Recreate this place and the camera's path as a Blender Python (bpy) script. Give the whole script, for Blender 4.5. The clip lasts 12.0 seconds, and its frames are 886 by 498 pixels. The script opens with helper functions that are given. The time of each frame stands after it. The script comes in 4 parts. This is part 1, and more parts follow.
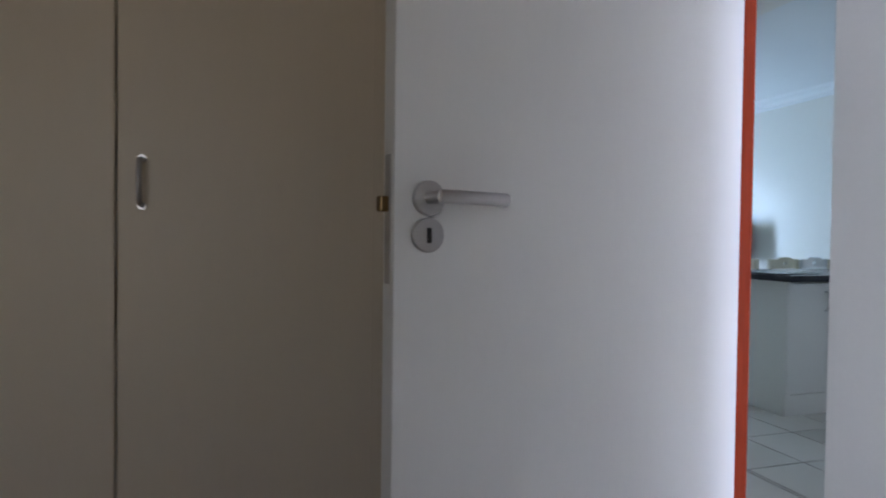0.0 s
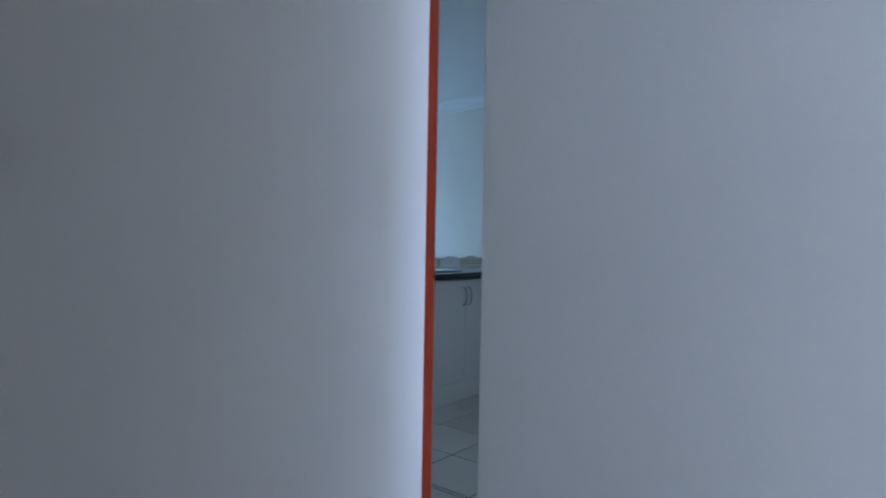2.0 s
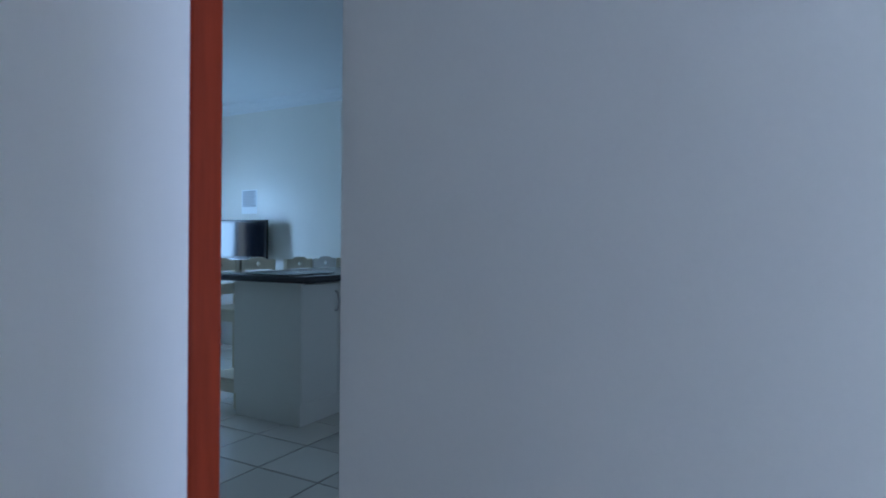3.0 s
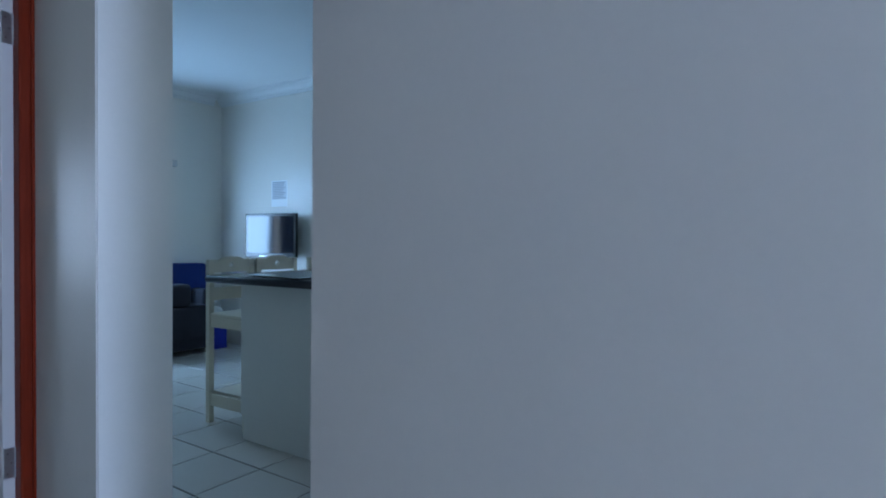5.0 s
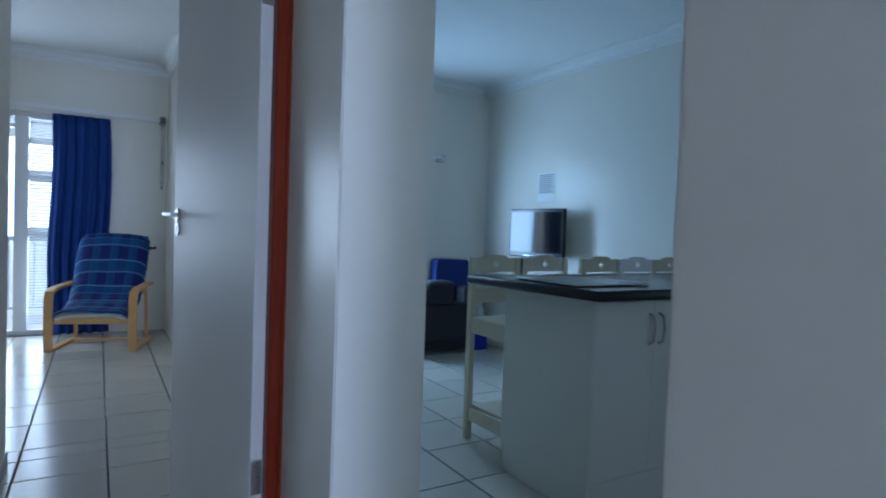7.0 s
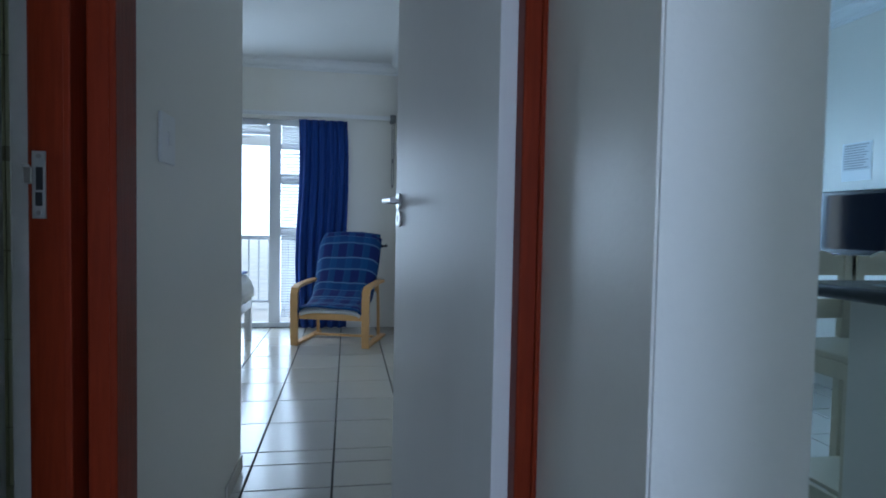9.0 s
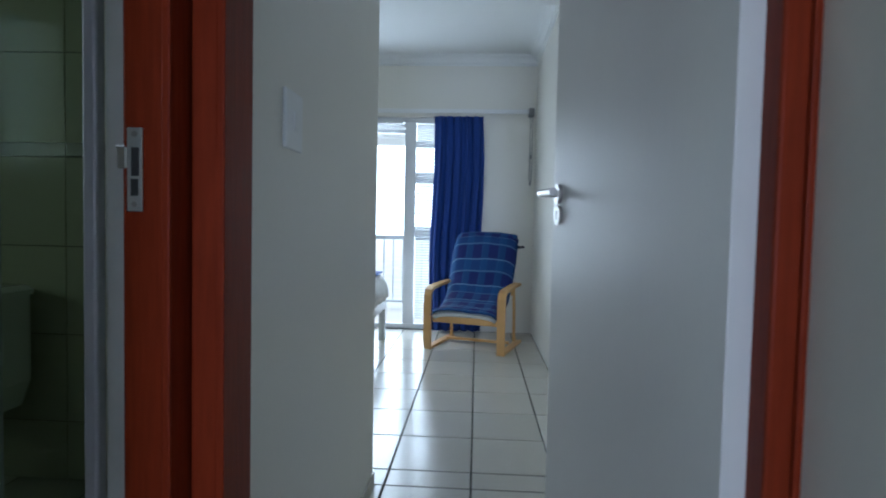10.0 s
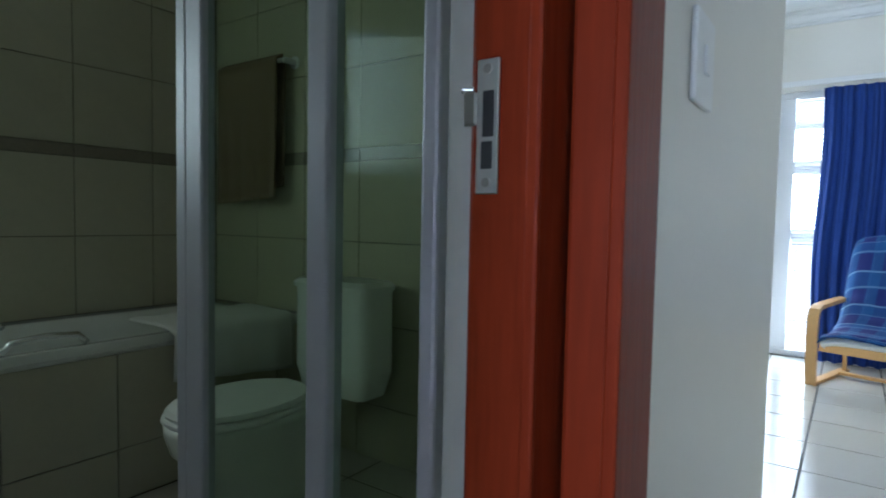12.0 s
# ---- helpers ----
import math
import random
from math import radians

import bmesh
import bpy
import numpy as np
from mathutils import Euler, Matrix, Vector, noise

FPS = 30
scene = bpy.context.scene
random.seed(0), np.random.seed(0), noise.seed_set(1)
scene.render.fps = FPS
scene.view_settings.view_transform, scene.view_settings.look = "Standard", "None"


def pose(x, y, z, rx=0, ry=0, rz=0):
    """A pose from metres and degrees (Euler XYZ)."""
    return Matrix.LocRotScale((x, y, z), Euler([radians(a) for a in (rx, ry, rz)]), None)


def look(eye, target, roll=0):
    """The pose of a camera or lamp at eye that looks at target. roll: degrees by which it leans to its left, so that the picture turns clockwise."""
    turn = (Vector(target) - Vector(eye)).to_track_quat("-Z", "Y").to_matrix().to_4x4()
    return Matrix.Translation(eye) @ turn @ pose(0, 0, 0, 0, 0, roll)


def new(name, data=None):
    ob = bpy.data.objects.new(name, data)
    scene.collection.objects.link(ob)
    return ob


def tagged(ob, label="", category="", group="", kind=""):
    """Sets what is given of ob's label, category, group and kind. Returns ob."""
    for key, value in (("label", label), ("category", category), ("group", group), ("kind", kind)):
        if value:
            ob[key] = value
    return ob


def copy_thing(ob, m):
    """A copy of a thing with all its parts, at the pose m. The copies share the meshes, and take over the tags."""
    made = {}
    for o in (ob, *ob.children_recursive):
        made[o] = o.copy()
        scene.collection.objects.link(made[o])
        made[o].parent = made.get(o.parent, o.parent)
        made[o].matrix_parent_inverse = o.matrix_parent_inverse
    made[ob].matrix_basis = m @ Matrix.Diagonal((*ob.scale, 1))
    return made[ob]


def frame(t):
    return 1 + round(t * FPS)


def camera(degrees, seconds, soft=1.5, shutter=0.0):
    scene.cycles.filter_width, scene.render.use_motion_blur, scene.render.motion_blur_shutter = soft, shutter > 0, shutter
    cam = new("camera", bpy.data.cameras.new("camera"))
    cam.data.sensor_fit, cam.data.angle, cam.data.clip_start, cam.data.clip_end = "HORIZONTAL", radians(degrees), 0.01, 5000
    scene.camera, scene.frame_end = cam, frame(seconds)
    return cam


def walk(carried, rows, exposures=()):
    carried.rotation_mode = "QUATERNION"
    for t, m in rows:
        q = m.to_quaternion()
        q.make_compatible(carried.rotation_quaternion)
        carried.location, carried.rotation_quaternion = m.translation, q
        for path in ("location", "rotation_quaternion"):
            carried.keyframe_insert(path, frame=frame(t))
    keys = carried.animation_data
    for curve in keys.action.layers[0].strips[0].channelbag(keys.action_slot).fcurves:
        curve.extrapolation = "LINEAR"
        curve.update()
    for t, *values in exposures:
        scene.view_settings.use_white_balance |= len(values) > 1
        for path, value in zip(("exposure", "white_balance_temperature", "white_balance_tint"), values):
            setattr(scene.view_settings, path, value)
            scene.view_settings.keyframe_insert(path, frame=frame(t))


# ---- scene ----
cam = camera(75.0, 12.0, soft=1.8, shutter=0.25)
PATH = [
    (0, (0.693, 0.469, 1.146), (1.28, 2.38, 1.108), 0.7),
    (0.5, (0.751, 0.59, 1.144), (1.641, 2.381, 1.106), 1.0),
    (1, (0.822, 0.686, 1.14), (1.934, 2.348, 1.11), 1.1),
    (1.5, (0.875, 0.762, 1.141), (2.186, 2.272, 1.114), 1.1),
    (2, (0.954, 0.838, 1.14), (2.491, 2.118, 1.119), 1.0),
    (2.5, (1.102, 0.911, 1.141), (2.802, 1.965, 1.121), 1.2),
    (3, (1.27, 0.953, 1.138), (3.025, 1.913, 1.12), 0.6),
    (3.5, (1.423, 0.996, 1.139), (3.181, 1.949, 1.119), 0.9),
    (3.7, (1.49, 1.02, 1.142), (3.246, 1.976, 1.12), 1.0),
    (5.3, (1.965, 1.278, 1.154), (3.554, 2.491, 1.116), 0.9),
    (5.5, (2.008, 1.317, 1.141), (3.539, 2.604, 1.106), 1.3),
    (6, (2.115, 1.449, 1.142), (3.501, 2.89, 1.096), 1.7),
    (6.5, (2.201, 1.582, 1.138), (3.434, 3.155, 1.086), 1.7),
    (7, (2.262, 1.767, 1.134), (3.289, 3.482, 1.075), 2.0),
    (7.5, (2.323, 1.893, 1.125), (3.072, 3.746, 1.055), 1.9),
    (7.7, (2.322, 1.952, 1.132), (2.992, 3.834, 1.047), 1.7),
    (9.3, (2.372, 2.505, 1.085), (2.592, 4.491, 1.0), 1.5),
    (9.5, (2.363, 2.58, 1.098), (2.493, 4.574, 1.007), 1.8),
    (10, (2.319, 2.715, 1.08), (2.203, 4.71, 0.992), 1.2),
    (10.5, (2.26, 2.835, 1.083), (1.896, 4.799, 0.986), 1.5),
    (11, (2.206, 2.936, 1.078), (1.593, 4.837, 0.979), 1.3),
    (11.5, (2.15, 3.026, 1.072), (1.245, 4.807, 0.972), 1.2),
    (12, (2.101, 3.067, 1.065), (0.947, 4.697, 0.962), 1.1),
]
walk(cam, [(t, look(eye, target, roll)) for t, eye, target, roll in PATH],
     [(0, 1.62, 5750, 15), (0.7, 1.3, 5450, 13), (1.5, 1.03, 5250, 11), (2.0, 0.9, 5100, 10), (2.5, 0.72, 4900, 9), (3.5, 0.58, 4850, 8), (5.5, 0.76, 4950, 8), (6.5, 0.76, 5050, 7), (7.7, 0.52, 5000, 4), (9.5, 0.76, 5200, 3), (10.5, 1.25, 5550, 4), (11.5, 1.56, 5500, 4), (12, 1.92, 5500, 4)])

# ---- world and large lights ----
world = bpy.data.worlds.new("sky")
scene.world = world
world.use_nodes = True
wn = world.node_tree
sky = wn.nodes.new("ShaderNodeTexSky")
sky.sky_type = "NISHITA"
sky.sun_disc = False
sky.sun_elevation, sky.sun_rotation = radians(40), radians(100)
wn.links.new(sky.outputs[0], wn.nodes["Background"].inputs[0])
wn.nodes["Background"].inputs[1].default_value = 0.15

sun_data = bpy.data.lights.new("sun", "SUN")
sun_data.energy, sun_data.angle, sun_data.color = 3.0, radians(0.5), (1, 0.95, 0.88)
sun = new("sun", sun_data)
sun.matrix_world = look((16, 2, 11), (3, 4, 0))


def opening_light(name, eye, target, w, h, power, color=(0.78, 0.88, 1.0)):
    d = bpy.data.lights.new(name, "AREA")
    d.shape, d.size, d.size_y, d.energy, d.color = "RECTANGLE", w, h, power, color
    ob = new(name, d)
    ob.matrix_world = look(eye, target)
    return ob


opening_light("bedroom_door_sky", (1.2, 8.62, 1.15), (1.2, 0, 1.0), 1.4, 2.0, 27, (0.86, 0.92, 1.0))
opening_light("living_window_sky", (4.61, 6.78, 1.1), (4.61, 0, 0.7), 0.46, 1.5, 18.5, (0.55, 0.78, 1.0))
# added fill that brightens the cabinet fronts from an unseen opening
opening_light("kitchen_fill", (4.3, -0.14, 1.6), (4.3, 4, 0.8), 1.3, 0.9, 3.2)
opening_light("entrance_sky", (2.25, -2.65, 1.25), (2.25, 5, 1.0), 0.8, 1.9, 54, (0.72, 0.78, 1.0))
# unseen warm fill, added to tone the wardrobes and the open door
opening_light("spare_room_fill", (-0.3, -1.62, 1.5), (0.2, 5, 1.2), 1.2, 1.1, 1.75, (1.0, 0.77, 0.56))
# greenish fill lamp added to lift the bathroom, kept out of view
opening_light("bathroom_fill", (-0.84, 2.95, 1.7), (1.5, 4.4, 0.8), 0.45, 0.7, 1.2, (0.92, 1.0, 0.80))

# ---- materials ----


def mat(name, color, rough=0.5, metal=0.0, grain=0.0, scale=40.0, bump=0.0, vary=0.0, spec=0.5, coat=0.0, stretch=(1, 1, 1), stain=0.0):
    m = bpy.data.materials.new(name)
    m.use_nodes = True
    nt = m.node_tree
    b = nt.nodes["Principled BSDF"]
    b.inputs["Base Color"].default_value = (*color, 1)
    b.inputs["Roughness"].default_value = rough
    b.inputs["Metallic"].default_value = metal
    b.inputs["Specular IOR Level"].default_value = spec
    b.inputs["Coat Weight"].default_value = coat
    b.inputs["Coat Roughness"].default_value = 0.12
    tc = nt.nodes.new("ShaderNodeTexCoord")
    mp = nt.nodes.new("ShaderNodeMapping")
    mp.inputs["Scale"].default_value = stretch
    nt.links.new(tc.outputs["Object"], mp.inputs[0])
    col = None
    if grain or stain or vary:
        fine = nt.nodes.new("ShaderNodeTexNoise")
        fine.inputs["Scale"].default_value = scale
        fine.inputs["Detail"].default_value = 6
        nt.links.new(mp.outputs[0], fine.inputs["Vector"])
        wide = nt.nodes.new("ShaderNodeTexNoise")
        wide.inputs["Scale"].default_value = 1.7
        wide.inputs["Detail"].default_value = 4
        nt.links.new(mp.outputs[0], wide.inputs["Vector"])
        fac = nt.nodes.new("ShaderNodeMath")
        fac.operation = "MULTIPLY_ADD"
        nt.links.new(fine.outputs["Fac"], fac.inputs[0])
        fac.inputs[1].default_value = grain
        add = nt.nodes.new("ShaderNodeMath")
        add.operation = "MULTIPLY_ADD"
        nt.links.new(wide.outputs["Fac"], add.inputs[0])
        add.inputs[1].default_value = stain
        add.inputs[2].default_value = 1.0 - 0.5 * grain - 0.5 * stain
        nt.links.new(add.outputs[0], fac.inputs[2])
        last = fac.outputs[0]
        if vary:
            oi = nt.nodes.new("ShaderNodeObjectInfo")
            va = nt.nodes.new("ShaderNodeMath")
            va.operation = "MULTIPLY_ADD"
            nt.links.new(oi.outputs["Random"], va.inputs[0])
            va.inputs[1].default_value = vary
            va.inputs[2].default_value = 1 - 0.5 * vary
            mu = nt.nodes.new("ShaderNodeMath")
            mu.operation = "MULTIPLY"
            nt.links.new(va.outputs[0], mu.inputs[0])
            nt.links.new(last, mu.inputs[1])
            last = mu.outputs[0]
        vm = nt.nodes.new("ShaderNodeVectorMath")
        vm.operation = "SCALE"
        vm.inputs[0].default_value = color
        nt.links.new(last, vm.inputs["Scale"])
        nt.links.new(vm.outputs[0], b.inputs["Base Color"])
    if bump:
        bn = nt.nodes.new("ShaderNodeTexNoise")
        bn.inputs["Scale"].default_value = scale * 1.5
        bn.inputs["Detail"].default_value = 5
        nt.links.new(mp.outputs[0], bn.inputs["Vector"])
        bp = nt.nodes.new("ShaderNodeBump")
        bp.inputs["Strength"].default_value = bump
        bp.inputs["Distance"].default_value = 0.004
        nt.links.new(bn.outputs["Fac"], bp.inputs["Height"])
        nt.links.new(bp.outputs[0], b.inputs["Normal"])
    return m


PLASTER = mat("wall_paint", (0.76, 0.735, 0.665), 0.36, grain=0.04, scale=60, bump=0.10, stain=0.06)
CEIL = mat("ceiling_paint", (0.78, 0.79, 0.78), 0.8, grain=0.03, scale=50, bump=0.08, stain=0.04)
DOORPAINT = mat("door_paint", (0.70, 0.68, 0.63), 0.42, spec=0.36, grain=0.03, scale=30, bump=0.05, stain=0.05, stretch=(3, 3, 0.4))
CUPBOARD = mat("cupboard_paint", (0.58, 0.49, 0.35), 0.45, grain=0.04, scale=30, bump=0.05, stain=0.08, stretch=(3, 3, 0.4))
MAHOGANY = mat("varnished_mahogany", (0.185, 0.024, 0.007), 0.38, grain=0.7, scale=22, bump=0.12, stain=0.35, spec=0.35, stretch=(5, 5, 0.35))
MAHOGANY.node_tree.nodes["Principled BSDF"].inputs["IOR"].default_value = 1.21
TILE = mat("floor_tile_glaze", (0.58, 0.55, 0.48), 0.19, grain=0.06, scale=55, bump=0.03, vary=0.08, stain=0.06)
GROUT = mat("floor_grout", (0.050, 0.043, 0.036), 0.9, grain=0.5, scale=90, bump=0.3, stain=0.3)
WTILE = mat("bathroom_tile", (0.46, 0.44, 0.32), 0.55, grain=0.10, scale=30, bump=0.04, vary=0.06, stain=0.12)
WBAND = mat("bathroom_border", (0.22, 0.20, 0.15), 0.35, grain=0.4, scale=60, bump=0.15, stain=0.2)
WGROUT = mat("bathroom_grout", (0.16, 0.15, 0.12), 0.9, grain=0.3, scale=80, bump=0.2)
STEEL = mat("brushed_steel", (0.46, 0.44, 0.42), 0.32, 1.0, grain=0.15, scale=60, stretch=(1, 1, 12))
CHROME = mat("chrome", (0.75, 0.76, 0.78), 0.12, 1.0)
ZINC = mat("zinc_plate", (0.62, 0.62, 0.60), 0.35, 1.0, grain=0.25, scale=50)
BLACK = mat("black_hole", (0.012, 0.011, 0.010), 0.6)
BRASS = mat("brass_bolt", (0.20, 0.13, 0.06), 0.35, 1.0)
CABINET = mat("cabinet_laminate", (0.68, 0.66, 0.60), 0.4, grain=0.05, scale=40, bump=0.04, stain=0.04)
WORKTOP = mat("dark_worktop", (0.035, 0.037, 0.042), 0.22, grain=0.6, scale=160, bump=0.03)
EDGING = mat("black_worktop_edging", (0.014, 0.015, 0.020), 0.42, grain=0.2, scale=80)
GLASSMAT = mat("frosted_glass_board", (0.34, 0.38, 0.36), 0.2, grain=0.15, scale=40)
STOOLPAINT = mat("stool_paint", (0.60, 0.55, 0.42), 0.45, grain=0.12, scale=30, bump=0.08, stain=0.12, stretch=(4, 4, 1))
PINE = mat("birch_veneer", (0.62, 0.36, 0.13), 0.38, grain=0.25, scale=24, bump=0.05, stain=0.15, stretch=(6, 6, 0.6))
WHITE = mat("white_plastic", (0.78, 0.78, 0.77), 0.35, grain=0.03, scale=40)
CERAMIC = mat("white_ceramic", (0.74, 0.75, 0.71), 0.10, grain=0.03, scale=20, coat=0.5)
CURTAIN = mat("blue_curtain_cloth", (0.012, 0.045, 0.23), 0.85, grain=0.3, scale=180, bump=0.3, stain=0.2)
SOFA = mat("dark_sofa_cloth", (0.022, 0.022, 0.032), 0.9, grain=0.4, scale=160, bump=0.3, stain=0.3)
MAROON = mat("maroon_cloth", (0.055, 0.014, 0.018), 0.85, grain=0.3, scale=150, bump=0.3, stain=0.2)
BLUECLOTH = mat("blue_cushion_cloth", (0.014, 0.03, 0.18), 0.85, grain=0.3, scale=150, bump=0.3, stain=0.2)
TOWELBROWN = mat("brown_towel", (0.20, 0.145, 0.085), 0.95, grain=0.35, scale=200, bump=0.6, stain=0.2)
TOWELWHITE = mat("white_towel", (0.70, 0.70, 0.66), 0.95, grain=0.15, scale=200, bump=0.6, stain=0.1)
SCREEN = mat("tv_screen", (0.010, 0.011, 0.014), 0.09, spec=0.5, coat=0.0)
TVBLACK = mat("tv_case", (0.012, 0.012, 0.013), 0.25)
PAPER = mat("paper", (0.88, 0.90, 0.90), 0.6, grain=0.03, scale=60)
PRINT = mat("grey_print", (0.68, 0.70, 0.72), 0.6, grain=0.1, scale=90)
INK = mat("grey_ink", (0.32, 0.33, 0.36), 0.7)
ALU = mat("aluminium_frame", (0.46, 0.45, 0.50), 0.42, 0.2, grain=0.06, scale=40)
ALUWHITE = mat("white_aluminium", (0.66, 0.67, 0.68), 0.35, grain=0.04, scale=40)
SLAT = mat("blind_slat", (0.70, 0.71, 0.72), 0.4, grain=0.04, scale=40)
CONCRETE = mat("balcony_concrete", (0.42, 0.40, 0.37), 0.85, grain=0.25, scale=30, bump=0.3, stain=0.25)
GRASS = mat("far_ground", (0.42, 0.40, 0.35), 0.95, grain=0.4, scale=0.6, stain=0.4)
# white aluminium darkened to grey: backlit shade put into the colour
RAILSHADE = mat("railing_backlit_shade", (0.36, 0.38, 0.41), 0.5, grain=0.05, scale=40)
CORDGREY = mat("grey_cord", (0.20, 0.20, 0.20), 0.6, grain=0.2, scale=80)
# near-black for the board's rubber feet and the painted shade in the jamb groove
RUBBERSHADE = mat("rubber_and_groove_shade", (0.05, 0.05, 0.05), 0.8)
CRATE = mat("blue_bag_plastic", (0.02, 0.03, 0.42), 0.4, grain=0.1, scale=40)
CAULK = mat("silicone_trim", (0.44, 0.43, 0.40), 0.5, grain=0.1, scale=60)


def glass(name, tint):
    m = bpy.data.materials.new(name)
    m.use_nodes = True
    b = m.node_tree.nodes["Principled BSDF"]
    b.inputs["Base Color"].default_value = (*tint, 1)
    b.inputs["Roughness"].default_value = 0.02
    b.inputs["Transmission Weight"].default_value = 1
    b.inputs["IOR"].default_value = 1.06
    return m


GREENGLASS = glass("green_shower_glass", (0.68, 0.82, 0.70))


def plaid():
    """Blue checked blanket: wide dark squares, turquoise bands and thin pale threads."""
    m = bpy.data.materials.new("checked_blanket")
    m.use_nodes = True
    nt = m.node_tree
    b = nt.nodes["Principled BSDF"]
    b.inputs["Roughness"].default_value = 0.95
    tc = nt.nodes.new("ShaderNodeTexCoord")
    sep = nt.nodes.new("ShaderNodeSeparateXYZ")
    nt.links.new(tc.outputs["UV"], sep.inputs[0])

    def band(axis, freq, width, off):
        a = nt.nodes.new("ShaderNodeMath")
        a.operation = "MULTIPLY_ADD"
        nt.links.new(sep.outputs[axis], a.inputs[0])
        a.inputs[1].default_value, a.inputs[2].default_value = freq, off
        f = nt.nodes.new("ShaderNodeMath")
        f.operation = "FRACT"
        nt.links.new(a.outputs[0], f.inputs[0])
        c = nt.nodes.new("ShaderNodeMath")
        c.operation = "LESS_THAN"
        nt.links.new(f.outputs[0], c.inputs[0])
        c.inputs[1].default_value = width
        return c.outputs[0]

    def mixin(prev, fac, color, amount):
        mx = nt.nodes.new("ShaderNodeMix")
        mx.data_type = "RGBA"
        sc = nt.nodes.new("ShaderNodeMath")
        sc.operation = "MULTIPLY"
        nt.links.new(fac, sc.inputs[0])
        sc.inputs[1].default_value = amount
        nt.links.new(sc.outputs[0], mx.inputs["Factor"])
        if prev is None:
            mx.inputs["A"].default_value = (0.008, 0.016, 0.125, 1)
        else:
            nt.links.new(prev, mx.inputs["A"])
        mx.inputs["B"].default_value = (*color, 1)
        return mx.outputs["Result"]

    c = mixin(None, band("Y", 6.0, 0.42, 0.1), (0.010, 0.060, 0.20), 0.7)
    c = mixin(c, band("X", 4.0, 0.45, 0.05), (0.012, 0.09, 0.24), 0.5)
    c = mixin(c, band("Y", 6.0, 0.05, 0.08), (0.13, 0.23, 0.36), 0.6)
    c = mixin(c, band("Y", 6.0, 0.05, 0.70), (0.20, 0.34, 0.48), 0.6)
    c = mixin(c, band("X", 4.0, 0.03, 0.0), (0.06, 0.15, 0.30), 0.3)
    nt.links.new(c, b.inputs["Base Color"])
    n = nt.nodes.new("ShaderNodeTexNoise")
    n.inputs["Scale"].default_value = 220
    bp = nt.nodes.new("ShaderNodeBump")
    bp.inputs["Strength"].default_value = 0.4
    bp.inputs["Distance"].default_value = 0.003
    nt.links.new(n.outputs["Fac"], bp.inputs["Height"])
    nt.links.new(bp.outputs[0], b.inputs["Normal"])
    return m


PLAID = plaid()

# ---- building helpers ----


def finish(name, bm, material, smooth=False):
    me = bpy.data.meshes.new(name)
    bm.normal_update()
    bm.to_mesh(me)
    bm.free()
    if smooth:
        me.shade_smooth()
    me.materials.append(material)
    return new(name, me)


def part(name, bm, material, parent, label="", smooth=False):
    ob = finish(name, bm, material, smooth)
    ob.parent = parent
    if label:
        tagged(ob, label)
    return ob


def thing(name, at, label, category, group="", kind="", rz=0):
    e = new(name)
    e.matrix_world = pose(*at, 0, 0, rz)
    return tagged(e, label, category, group, kind)


def box(lo, hi, bevel=0.0, seg=2, bm=None):
    out = bm or bmesh.new()
    tmp = bmesh.new()
    bmesh.ops.create_cube(tmp, size=1)
    for v in tmp.verts:
        v.co = Vector([lo[i] + (v.co[i] + 0.5) * (hi[i] - lo[i]) for i in range(3)])
    if bevel:
        bmesh.ops.bevel(tmp, geom=tmp.edges[:], offset=bevel, segments=seg, affect="EDGES", profile=0.5)
    if bm is None:
        out.free()
        return tmp
    me = bpy.data.meshes.new("tmp")
    tmp.to_mesh(me)
    tmp.free()
    out.from_mesh(me)
    bpy.data.meshes.remove(me)
    return out


def tube(points, r, n=10, bm=None, taper=None):
    """A round bar along points."""
    bm = bm or bmesh.new()
    pts = [Vector(p) for p in points]
    rings = []
    for i, p in enumerate(pts):
        d = (pts[min(i + 1, len(pts) - 1)] - pts[max(i - 1, 0)]).normalized()
        a = d.orthogonal().normalized() if i == 0 else (side - d * side.dot(d)).normalized()
        side = a
        b = d.cross(a)
        rr = r if taper is None else r * taper[i]
        rings.append([bm.verts.new(p + rr * (math.cos(k * math.tau / n) * a + math.sin(k * math.tau / n) * b)) for k in range(n)])
    for r0, r1 in zip(rings, rings[1:]):
        for k in range(n):
            bm.faces.new((r0[k], r0[(k + 1) % n], r1[(k + 1) % n], r1[k]))
    bm.faces.new(rings[0][::-1])
    bm.faces.new(rings[-1])
    return bm


def disc(center, axis, r, h, n=28, bevel=0.002):
    bm = bmesh.new()
    bmesh.ops.create_cone(bm, cap_ends=True, segments=n, radius1=r, radius2=r, depth=h)
    if bevel:
        rim = [e for e in bm.edges if len(e.link_faces) == 2 and any(len(f.verts) > 4 for f in e.link_faces)]
        bmesh.ops.bevel(bm, geom=rim, offset=bevel, segments=2, affect="EDGES")
    q = Vector((0, 0, 1)).rotation_difference(Vector(axis))
    bmesh.ops.transform(bm, matrix=Matrix.Translation(center) @ q.to_matrix().to_4x4(), verts=bm.verts)
    return bm


